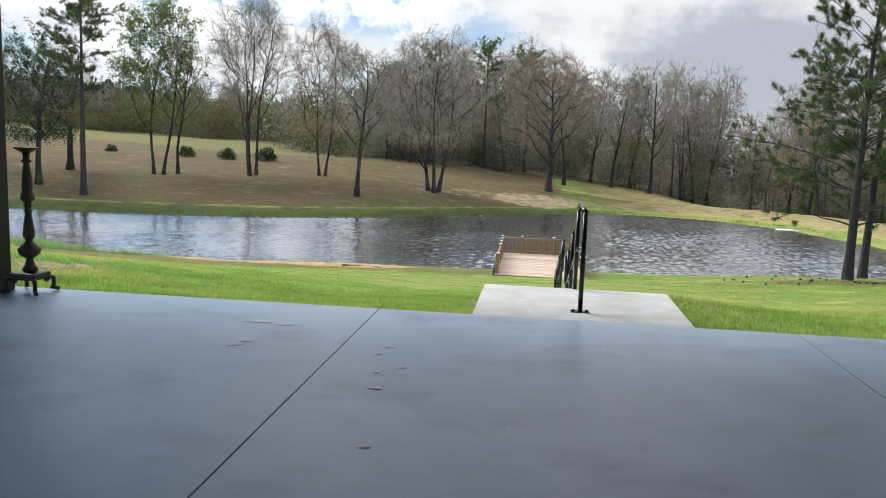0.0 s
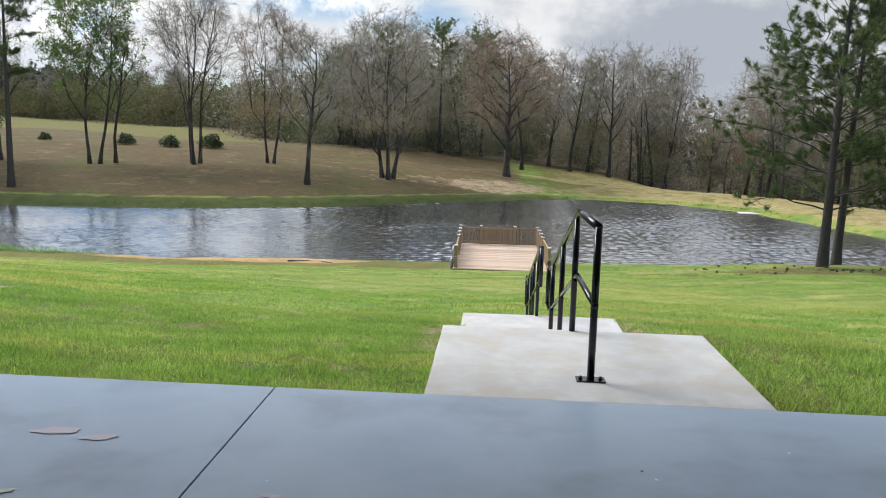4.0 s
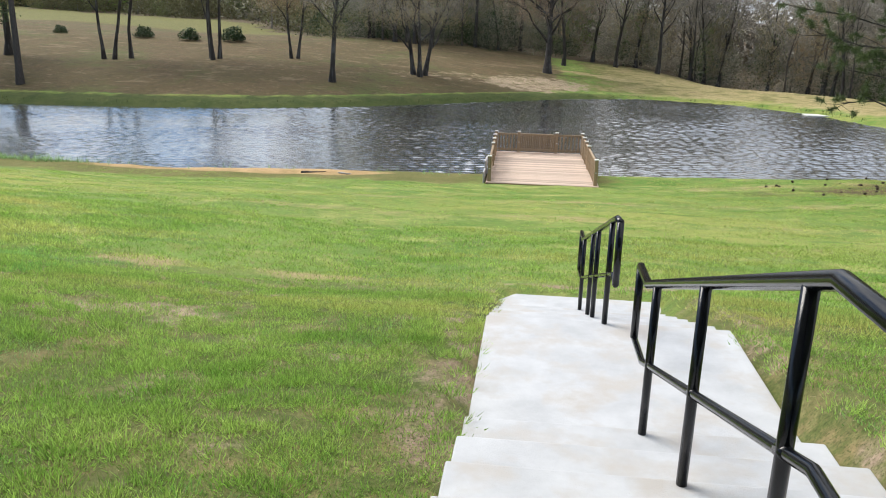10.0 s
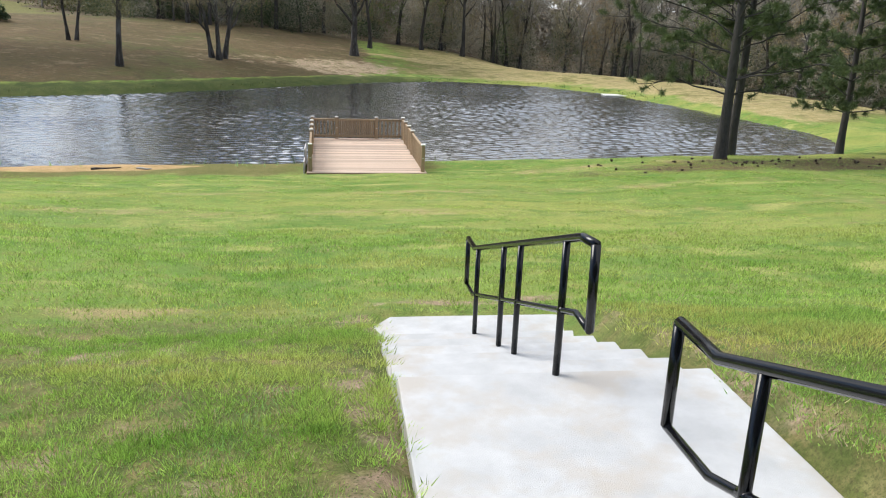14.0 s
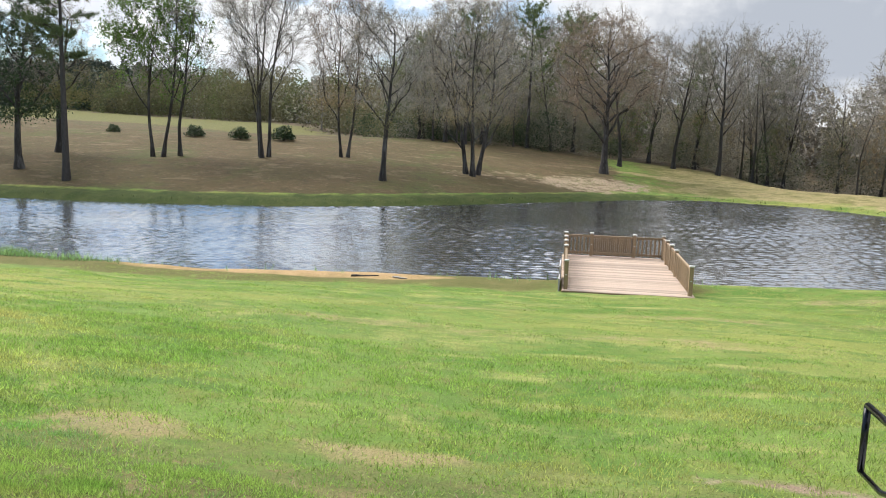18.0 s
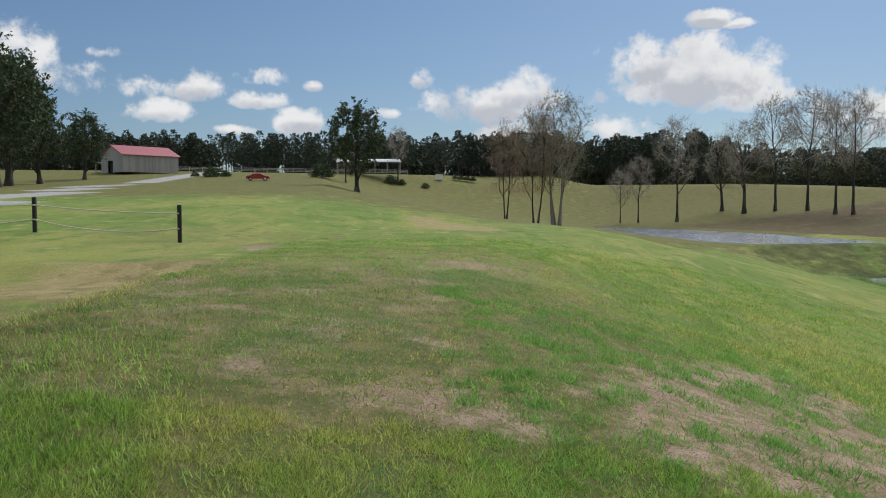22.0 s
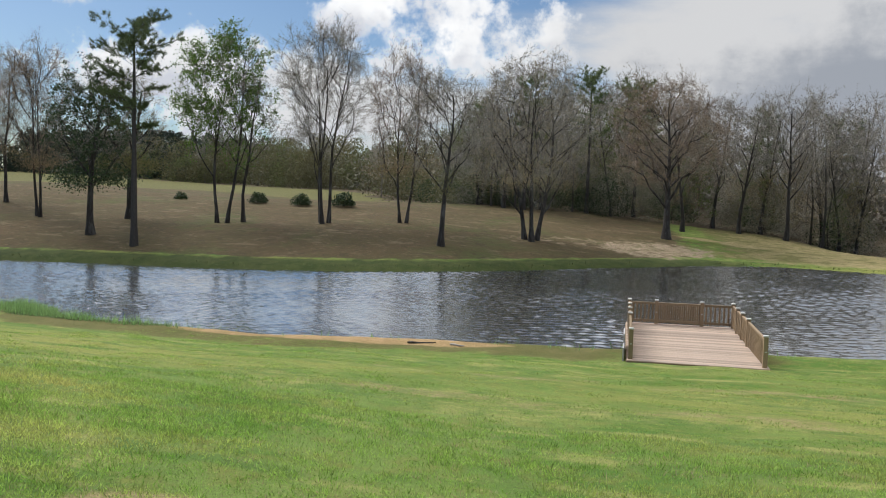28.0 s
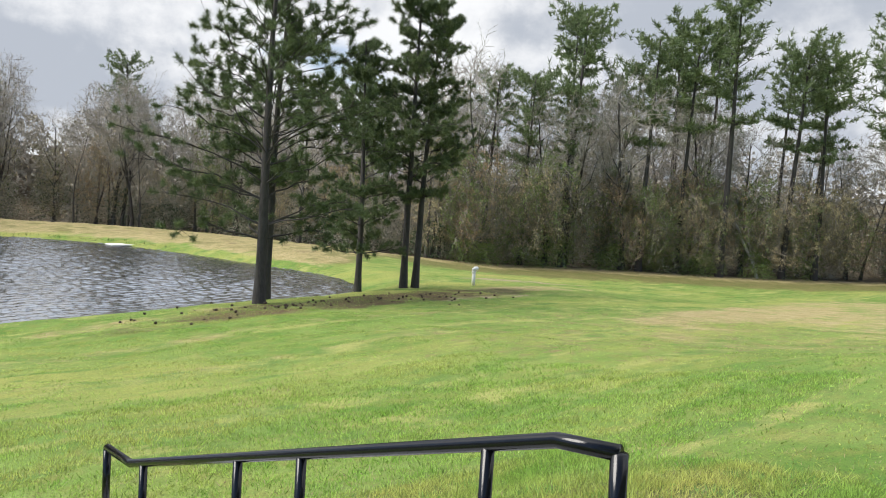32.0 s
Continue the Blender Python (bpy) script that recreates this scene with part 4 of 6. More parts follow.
# ---- floating raft, standpipe ----
raft = thing("raft", "small pale floating platform on the pond", "raft", 21.97, 71.4, WATER)
part("deck", block(-1.0, 1.0, -0.6, 0.6, 0.04, 0.12, 0.02), CAP_WHITE, raft)
for x in (-0.7, 0.7):
    part("float", pipe([(x, -0.55, -0.12), (x, 0.55, -0.12)], 0.10, 10), BLACK_PAINT, raft)
WHITE_PIPE = material("white_plastic_pipe", (0.72, 0.72, 0.70), 0.4, (0.8, 0.8, 0.79), 3)
PX_, PY_ = 30.6, 42.6
PZ_ = float(land(PX_, PY_))
stem = thing("standpipe", "white plastic standpipe with a bent top in the lawn", "pipe", PX_, PY_, PZ_)
part("riser", pipe([(0, 0, -0.1), (0, 0, 0.80)], 0.10, 14), WHITE_PIPE, stem, shade=True)
part("elbow", pipe([(0, 0, 0.78), (0.0, 0, 0.9), (0.08, -0.02, 0.96), (0.22, -0.05, 0.96)], 0.12, 14), WHITE_PIPE, stem, shade=True)
part("collar", pipe([(0, 0, 0.72), (0, 0, 0.80)], 0.13, 14), WHITE_PIPE, stem, shade=True)


# ---- trees ----
class Growth:
    """Collects pipes of wood, slivers of twig or needle, and leaf flecks."""

    def __init__(self, seed):
        self.r = random.Random(seed)
        self.n = np.random.RandomState(seed)
        self.v, self.q, self.count = [], [], 0
        self.tips = []

    def limb(self, pts, radii, sides):
        pts = np.array(pts)
        rings = []
        for k in range(len(pts)):
            d = pts[min(k + 1, len(pts) - 1)] - pts[max(k - 1, 0)]
            d = d / (np.linalg.norm(d) + 1e-9)
            a = np.cross(d, (1, 0, 0) if abs(d[0]) < 0.8 else (0, 1, 0))
            a = a / np.linalg.norm(a)
            b = np.cross(d, a)
            t = np.arange(sides) * 2 * math.pi / sides
            rings.append(pts[k] + radii[k] * (np.cos(t)[:, None] * a + np.sin(t)[:, None] * b))
        base = self.count
        self.v.append(np.concatenate(rings))
        self.count += sides * len(pts)
        j = np.arange(sides)
        for k in range(len(pts) - 1):
            o = base + k * sides
            self.q.append(np.stack((o + j, o + (j + 1) % sides, o + sides + (j + 1) % sides, o + sides + j), -1))

    def path(self, start, way, length, n, wander, lift):
        pts, p, d = [np.array(start, float)], np.array(start, float), np.array(way, float)
        for _ in range(n):
            d = d + np.array([self.r.gauss(0, wander), self.r.gauss(0, wander), self.r.gauss(0, wander) + lift])
            d = d / np.linalg.norm(d)
            p = p + d * length / n
            pts.append(p)
        return pts

    def wood(self, name):
        return arrays(name, np.concatenate(self.v), np.concatenate(self.q))


def slivers(rs, centres, ways, length, width):
    """Thin triangles from the centres along the ways."""
    n = len(centres)
    side = np.cross(ways, rs.normal(size=(n, 3)))
    side /= np.linalg.norm(side, axis=1)[:, None] + 1e-9
    w = np.asarray(width).reshape(-1, 1) * 0.5
    v = np.stack((centres - side * w, centres + side * w, centres + ways * np.asarray(length).reshape(-1, 1)), 1).reshape(-1, 3)
    return v, np.arange(n * 3).reshape(-1, 3)


def flecks(rs, centres, size):
    """Small pointed leaves."""
    n = len(centres)
    a = rs.normal(size=(n, 3))
    a /= np.linalg.norm(a, axis=1)[:, None]
    b = np.cross(a, rs.normal(size=(n, 3)))
    b /= np.linalg.norm(b, axis=1)[:, None]
    s = (size * rs.uniform(0.6, 1.3, n))[:, None]
    v = np.stack((centres - a * s, centres + a * s * 0.5 - b * s * 0.62, centres + a * s * 0.5 + b * s * 0.62), 1).reshape(-1, 3)
    return v, np.arange(n * 3).reshape(-1, 3)


def unit(v):
    return v / (np.linalg.norm(v, axis=-1, keepdims=True) + 1e-9)


def bows(rs, start, way, end, n=5, wander=0.05):
    """Limbs bowing from their starts, which they leave along the ways, to their ends."""
    t = np.linspace(0, 1, n)[None, :, None]
    length = np.linalg.norm(end - start, axis=1)[:, None]
    ctrl = start + way * length * 0.5
    p = (1 - t) ** 2 * start[:, None] + 2 * t * (1 - t) * ctrl[:, None] + t * t * end[:, None]
    return p + rs.normal(size=p.shape) * (length * wander)[:, None] * (t * (1.15 - t) * 2)


def along(rs, paths, per, lo, hi):
    """Points on each path, with the path's direction there."""
    m, n = paths.shape[:2]
    k = np.repeat(np.arange(m), per)
    u = (lo + (hi - lo) * (np.tile(np.arange(per), m) + rs.uniform(0, 1, m * per)) / per) * (n - 1)
    j = np.clip(u.astype(int), 0, n - 2)
    f = (u - j)[:, None]
    a, b = paths[k, j], paths[k, j + 1]
    return a + (b - a) * f, unit(b - a), k, u / (n - 1)


def broadleaf(seed, height, radius, trunks=1, base=0.3, width=7.0, limbs=13, seconds=9, thirds=6, twigs=7, leaves=0, leaf=0.07, low_leaves=0, rise=0.55, fine=0.016, bunch=0.5, far=False):
    """A leafless or leafing broad-leaved tree whose limbs fill a rounded crown: wood, twigs, leaves."""
    g = Growth(seed)
    r, rs = g.r, g.n
    body = np.array((width / 2, width / 2, height * (1 - base) / 2))
    mid = np.array((0, 0, height * (1 + base) / 2))
    start, way, end, thick, aim = [], [], [], [], []
    for s in range(trunks):
        a = 2 * math.pi * s / trunks + r.uniform(0, 1)
        out = np.array((math.cos(a), math.sin(a), 0))
        lean = r.uniform(-0.03, 0.05) if trunks == 1 else r.uniform(0.06, 0.16)
        off = 0 if trunks == 1 else radius * r.uniform(1.2, 2.4)
        h = height * (0.86 if s == 0 else r.uniform(0.68, 0.85))
        rad = radius * (1 if trunks == 1 else 0.8)
        tr = np.array(g.path(out * off + (0, 0, -0.25), out * lean + (0, 0, 1), h, 9, 0.05, 0.03))
        rr = [rad * (1 - 0.88 * (k / 9) ** 0.8) + 0.012 for k in range(10)]
        rr[0] *= 1.5
        g.limb(tr, rr, 5 if far else 8)
        m = max(4, round(limbs / trunks))
        for k in range(m):
            v = (k + r.uniform(0.1, 0.9)) / m
            f = base * 0.85 + (0.97 - base * 0.85) * v
            i = min(int(f * 9), 8)
            t = a + (k * 2.4 + r.uniform(-0.5, 0.5)) * (1 if trunks == 1 else 0.75)
            high = -0.75 + 1.7 * v ** 0.8 + r.uniform(-0.15, 0.2)
            u = unit(np.array((math.cos(t) * math.sqrt(max(0.06, 1 - min(high, 0.95) ** 2)), math.sin(t) * math.sqrt(max(0.06, 1 - min(high, 0.95) ** 2)), high)))
            start.append(tr[i] + (tr[i + 1] - tr[i]) * (f * 9 - i))
            way.append(unit(out * 0 + np.array((math.cos(t) * 0.7, math.sin(t) * 0.7, rise + 0.4 * r.random()))))
            end.append(mid + body * u * r.uniform(0.62, 0.95))
            thick.append(max(rr[i] * 0.5, 0.03))
            aim.append(u)
    first = bows(rs, np.array(start), np.array(way), np.array(end), 6, 0.045)
    for k, pts in enumerate(first):
        g.limb(pts[::2] if far else pts, [thick[k] * (1 - 0.16 * q) for q in (range(0, 6, 2) if far else range(6))], 3 if far else 5)
    p, d, k, u = along(rs, first, seconds, 0.25, 1.0)
    goal = mid + body * unit(np.array(aim)[k] + rs.normal(scale=0.55, size=p.shape)) * rs.uniform(0.7, 1.06, len(p))[:, None]
    gap = np.linalg.norm(goal - p, axis=1)
    goal = p + (goal - p) * np.minimum(1, rs.uniform(0.16, 0.26, len(p)) * height / gap)[:, None]
    second = bows(rs, p, unit(d + (0, 0, 0.2)), goal, 4, 0.06)
    for pts in second[:0] if far else second:
        g.limb(pts, (0.026, 0.020, 0.013, 0.007), 3)
    p, d, k, u = along(rs, second, thirds, 0.2, 1.0)
    w3 = unit(d + unit(p - mid) * 0.35 + (0, 0, 0.15) + rs.normal(scale=0.55, size=p.shape))
    l3 = rs.uniform(0.035, 0.085, len(p)) * height
    sets = [slivers(rs, p, w3, l3, fine * 1.5)]
    if far:
        sets.append(slivers(rs, second[:, 0], second[:, 3] - second[:, 0], 1.0, 0.07))
    at = np.repeat(p, twigs, 0) + np.repeat(w3 * l3[:, None], twigs, 0) * rs.uniform(0.15, 1.0, (len(p) * twigs, 1))
    wt = unit(np.repeat(w3, twigs, 0) + rs.normal(scale=0.6, size=at.shape))
    lt = rs.uniform(0.35, 1.0, len(at)) * 0.05 * height
    sets.append(slivers(rs, at, wt, lt, fine))
    at2 = at + wt * (lt * rs.uniform(0.3, 0.9, len(at)))[:, None]
    sets.append(slivers(rs, at2, unit(wt + rs.normal(scale=0.7, size=at.shape)), lt * 0.6, fine * 0.75))
    shift = np.cumsum([0] + [len(q[0]) for q in sets])
    crown = arrays("crown", np.concatenate([q[0] for q in sets]), np.concatenate([q[1] + o for q, o in zip(sets, shift)]))
    foliage, pts = None, []
    if leaves:
        lush = np.flatnonzero(rs.uniform(0, 1, len(p)) < bunch)
        pick = (lush[rs.randint(0, len(lush), leaves)] * twigs + rs.randint(0, twigs, leaves))
        pts.append(at[pick] + wt[pick] * (lt[pick] * rs.uniform(0, 1.1, leaves))[:, None] + rs.normal(scale=0.10, size=(leaves, 3)))
    if low_leaves:
        c = rs.uniform(-1, 1, (16, 3)) * (height * 0.16, height * 0.16, height * 0.06) + (0, 0, height * 0.35)
        k = rs.randint(0, 16, low_leaves)
        pts.append(c[k] + rs.normal(size=(low_leaves, 3)) * (height * 0.05, height * 0.05, height * 0.024))
    if pts:
        foliage = arrays("leaves", *flecks(rs, np.concatenate(pts), np.full(sum(map(len, pts)), leaf)))
    return g.wood("trunk"), crown, foliage


def pine(seed, height, radius, clear=0.55, reach=0.2, whorls=9, tufts=9, needles=16, needle=0.22, width=0.022, dome=True, droop=0.0, flat=0.0, many=(3, 4, 5, 5), far=False, pompom=False):
    """A pine: straight trunk, level limbs, needle brushes towards their ends."""
    g = Growth(seed)
    r, rs = g.r, g.n
    tr = np.array(g.path((0, 0, -0.25), (0, 0, 1), height * (0.95 if dome else 1), 10, 0.012, 0.02))
    rr = [radius * (1 - 0.86 * (k / 10)) + 0.01 for k in range(11)]
    rr[0] *= 1.3
    g.limb(tr, rr, 9)
    start, way, end, thick = [], [], [], []
    for k in range(whorls):
        f = clear + (0.985 - clear) * ((k + r.uniform(0, 0.6)) / whorls) ** (0.75 if dome else 1)
        i = min(int(f * 10), 9)
        p = tr[i] + (tr[i + 1] - tr[i]) * (f * 10 - i)
        v = (f - clear) / (1 - clear)
        shape = (0.72 + 0.28 * math.sin(math.pi * v)) if dome else (1.0 - 0.74 * v ** 1.5) * min(1, 0.62 + 2.0 * v)
        for s in range(r.choice(many)):
            t = r.uniform(0, 6.283)
            length = height * reach * shape * r.choice((0.5, 0.75, 0.9, 1.0, 1.15)) * r.uniform(0.85, 1.1)
            up = 0.20 + 0.60 * v * (1 - flat) - droop * (1 - v) + r.uniform(-0.12, 0.16)
            start.append(p)
            way.append(unit(np.array((math.cos(t), math.sin(t), up + 0.25))))
            end.append(p + length * unit(np.array((math.cos(t), math.sin(t), up))))
            thick.append(max(rr[i] * 0.22, 0.016))
    first = bows(rs, np.array(start), np.array(way), np.array(end), 6, 0.04)
    for k, pts in enumerate(first):
        g.limb(pts, [thick[k] * (1 - 0.15 * q) for q in range(6)], 5)
    span_ = np.linalg.norm(first[:, -1] - first[:, 0], axis=1)
    p, d, k, u = along(rs, first, tufts, (0.15 if dome else 0.26) + (0.12 if pompom else 0), 1.0)
    goal = p + unit(d * 0.75 + rs.normal(scale=0.55, size=p.shape) * (1, 1, 0.6) + (0, 0, 0.22)) * (span_[k] * rs.uniform(0.10, 0.28, len(p)) + 0.15)[:, None]
    second = bows(rs, p, d, goal, 3, 0.05)
    for pts in second[:0] if far else second:
        g.limb(pts, (0.014, 0.010, 0.006), 3)
    if pompom:
        at, way = np.repeat(second[:, 2], needles, 0), np.repeat(unit(second[:, 2] - second[:, 0] + (0, 0, 0.05)), needles, 0)
        at = at - way * (rs.uniform(0, 1, len(at)) ** 1.5)[:, None] * needle * 1.1
        v, t = slivers(rs, at, unit(way * 0.45 + unit(rs.normal(size=at.shape))), rs.uniform(0.65, 1.1, len(at)) * needle, width)
        return g.wood("trunk"), arrays("crown", v, t), None
    at = np.concatenate((second[:, 2], second[:, 1]))
    way = np.concatenate((unit(second[:, 2] - second[:, 1]),) * 2)
    at, way = np.repeat(at, needles, 0), np.repeat(unit(way + (0, 0, 0.25)), needles, 0)
    at = at + way * rs.uniform(-0.6, 0.15, len(at))[:, None] * needle
    w = unit(way * 0.8 + unit(rs.normal(size=at.shape)) * 0.9)
    v, t = slivers(rs, at, w, rs.uniform(0.6, 1.15, len(at)) * needle, width)
    return g.wood("trunk"), arrays("crown", v, t), None


def plant(name, label, category, parts, mats, x, y, scale=1.0, turn=0.0, group="", sink=0.0):
    """A tree or bush standing on the land."""
    ob = thing(name, label, category, x, y, float(land(x, y)) - sink, group, turn=turn)
    for key, me, mat in zip(("trunk", "crown", "leaves"), parts, mats):
        if me:
            piece(key, me, mat, ob, shade=(key == "trunk"))
    ob.scale = (scale, scale, scale)
    return ob


def again(ob, x, y, scale, turn):
    """The same plant at another place."""
    return copy_thing(ob, Matrix.LocRotScale((x, y, float(land(x, y))), Euler((0, 0, radians(turn))), (1, 1, 1)) @ Matrix.Diagonal((scale / ob.scale[0],) * 3 + (1,)))


BARE = (BARK, TWIG, LEAF_OLIVE)
# the tall bare clump and its neighbours on the hill
tall = broadleaf(11, 18, 0.20, 3, 0.30, 9.2, 21, 9, 7, 11, 1200, 0.05, 4200, 0.9)
plant("bare_tree", "tall leafless tree with several stems on the straw-brown hill", "tree", tall, (BARK, TWIG, LEAF_OLIVE), -28.8, 77.2, 1.0, 20)
slim = broadleaf(12, 16, 0.17, 2, 0.32, 6.6, 16, 9, 6, 10, 2600, 0.05, 4000, 0.9)
bt = plant("bare_tree", "slim twin-stemmed tree with reddish buds", "tree", slim, (BARK, TWIG_RED, LEAF_RUST), -22.5, 80.7)
crooked = broadleaf(13, 14, 0.24, 1, 0.36, 7.4, 13, 9, 6, 11, 1200, 0.05, 3000, 0.5)
plant("bare_tree", "dark crooked leafless tree near the water", "tree", crooked, BARE, -16.7, 72.3, 1.0, 60)
again(bt, -55.1, 72.6, 1.0, 120)
leafy = broadleaf(14, 17.6, 0.2, 2, 0.34, 8.8, 18, 8, 6, 6, 15000, 0.11, 600, 0.8, bunch=0.45)
plant("green_tree", "tree in fresh green leaf on the hill", "tree", leafy, (BARK, TWIG, LEAF_SPRING), -37.4, 74.6, 1.0, 0)
plant("bare_tree", "thin leaning leafless tree beside the green one", "tree", broadleaf(15, 14, 0.17, 1, 0.34, 6.2, 11, 8, 6, 7, 1100, 0.06), (BARK, TWIG, LEAF_SPRING), -35.8, 75.4, 1.0, 40)
oak = broadleaf(16, 13.5, 0.32, 1, 0.40, 7.4, 14, 8, 6, 6, 9000, 0.10, 3500, 0.5, bunch=0.3)
dark_oak = plant("oak", "dark-trunked oak with sparse olive leaves", "tree", oak, (BARK, TWIG, LEAF_DARK), -45, 66.9, 1.0, 10)
plant("oak", "stout dark tree with olive leaves behind the oak", "tree", broadleaf(17, 13.5, 0.34, 1, 0.34, 7.5, 13, 8, 6, 6, 2600, 0.08, 5000), (BARK, TWIG, LEAF_OLIVE), -46.7, 74.3, 1.0, 80)
for k, (x, y, s, t) in enumerate(((-67.4, 79.5, 1.02, 0), (-63.9, 78.2, 1.0, 130), (-86.9, 73.6, 1.15, 75), (-123.2, 81.5, 1.3, 200), (-128.0, 81.2, 1.3, 20), (-139.7, 82.5, 1.45, 95), (-147.5, 80.2, 1.45, 300), (-152, 62.8, 1.35, 40))):
    if not k:
        field_tree = plant("bare_tree", "slender leafless tree on the far bank", "tree", broadleaf(18, 15.5, 0.2, 1, 0.34, 7.0, 13, 8, 6, 6, 900, 0.06, 700, 0.7, fine=0.022, far=True), BARE, x, y, s, t, "leafless trees on the far bank")
    else:
        again(field_tree, x, y, s, t)
for k, (x, y, s, t) in enumerate(((-77, 76.1, 1.12, 0), (-91.9, 72.1, 1.15, 70), (-151.6, 76, 1.2, 140), (-160.6, 75.1, 1.05, 210), (-89.5, 79.2, 0.98, 280), (-85.3, 69.9, 1.05, 10))):
    if not k:
        dark_tree = plant("bare_tree", "dark-stemmed leafless tree with drooping twigs", "tree", broadleaf(19, 15.5, 0.34, 1, 0.3, 8.5, 13, 8, 6, 6, 900, 0.07, 1200, 0.5, fine=0.022, far=True), BARE, x, y, s, t, "leafless trees on the far bank")
    else:
        again(dark_tree, x, y, s, t)
# tall pines on the hill
mature = pine(21, 20, 0.30, 0.52, 0.175, 12, 16, 56, 0.38, 0.034, flat=0.35, many=(3, 3, 4), pompom=True)
hill_pine = plant("pine", "tall pine with a bare trunk and a domed crown", "pine tree", mature, (PINE_BARK, NEEDLE, None), -39.2, 64.5, 0.9, 0, "tall pines on the hill")
again(hill_pine, -57.5, 64.8, 1.02, 130)
again(hill_pine, -73.3, 61.7, 0.9, 220)
plant("pine", "thin leaning pine with a tufted top", "pine tree", pine(22, 20.4, 0.22, 0.60, 0.13, 10, 13, 56, 0.38, 0.034, flat=0.35, pompom=True), (PINE_BARK, NEEDLE, None), -58.4, 63.4, 1.0, 40)
# clump and spreading tree towards the dam
clump = broadleaf(23, 16, 0.26, 3, 0.20, 12.0, 26, 9, 7, 11, 8000, 0.06, 4000, 0.45)
plant("bare_tree", "wide grey leafless clump with drooping limbs", "tree", clump, (BARK, TWIG, LEAF_TAN), -10.4, 79.6, 1.0, 0)
wide = broadleaf(24, 16.2, 0.38, 1, 0.22, 13.5, 22, 11, 8, 11, 9000, 0.065, 0, 0.5)
plant("bare_tree", "broad spreading leafless tree on bare red earth", "tree", wide, (BARK, TWIG_RED, LEAF_RUST), 1.3, 91.1, 1.0, 30)
for k, (x, y, s, t) in enumerate(((14.1, 102, 1.05, 0), (3.2, 99.5, 0.95, 60), (19.3, 109.8, 1.15, 120), (23.9, 114.7, 1.2, 200), (9.5, 104, 0.95, 250))):
    if not k:
        wood_edge = plant("bare_tree", "tall leafless tree at the edge of the wood", "tree", broadleaf(25, 16, 0.24, 1, 0.34, 7.6, 12, 7, 6, 6, 700, 0.07, fine=0.024, far=True), (BARK, TWIG, LEAF_OLIVE), x, y, s, t, "leafless trees at the wood's edge")
    else:
        again(wood_edge, x, y, s, t)
# trees by the upper pond and in the field
multi = broadleaf(26, 16, 0.22, 4, 0.3, 8.5, 20, 8, 6, 6, 4000, 0.09, 800, 0.9)
plant("bare_tree", "many-stemmed tree with bunches of dry leaves by the upper pond", "tree", multi, (PALE_BARK, TWIG, LEAF_OLIVE), -92.2, 28.4, 1.0, 0)
for x, y, s, t in ((-92.8, 26.0, 0.85, 20), (-97, 22.9, 0.75, 110)):
    again(bt, x, y, s, t)
for x, y, s, t in ((-163, 54.5, 0.75, 60), (-160, 57.5, 0.9, 160)):
    again(field_tree, x, y, s, t)
live = broadleaf(27, 12.5, 0.34, 1, 0.16, 8.6, 16, 8, 6, 3, 13000, 0.16, 0, 0.5, bunch=0.8)
live_oak = plant("oak", "round evergreen oak standing alone in the field", "tree", live, (BARK, TWIG, LEAF_DARK), -127.3, 2.3, 1.15, 0)
again(live_oak, -163, -56, 1.1, 90)
again(live_oak, -117, -47.5, 1.5, 200)
again(live_oak, -108, -44.5, 1.6, 20)
again(live_oak, -137, -52.6, 1.2, 300)
again(live_oak, -128, -53, 1.35, 130)
again(field_tree, -204, 7.0, 0.9, 100)
again(dark_tree, -176, -4, 0.65, 10)

# young pines at the water's edge
fore = pine(31, 15.6, 0.22, 0.17, 0.36, 19, 12, 120, 0.28, 0.023, False, 0.04, many=(3, 4, 5), pompom=True)
plant("pine", "full young pine with drooping lower limbs by the pond", "pine tree", fore, (PINE_BARK, NEEDLE, None), 14.9, 39.3, 1.0, 25)
plant("pine", "slimmer pine growing close behind the full one", "pine tree", pine(34, 14.2, 0.2, 0.34, 0.22, 13, 9, 110, 0.27, 0.024, False, 0.0, pompom=True), (PINE_BARK, NEEDLE, None), 16.3, 41.2, 1.0, 200)
mid_pine = pine(32, 13, 0.17, 0.16, 0.22, 17, 10, 110, 0.27, 0.024, False, 0.05, pompom=True)
plant("pine", "slender young pine with low green limbs", "pine tree", mid_pine, (PINE_BARK, NEEDLE, None), 23.05, 43.5, 1.0, 70)
far_ = pine(33, 15.6, 0.19, 0.32, 0.22, 16, 9, 110, 0.27, 0.024, False, 0.0, pompom=True)
pair = plant("pine", "straight young pine, one of a close pair", "pine tree", far_, (PINE_BARK, NEEDLE, None), 25.6, 42.9, 1.0, 0, "pair of pines")
again(pair, 26.15, 42.6, 0.97, 140)


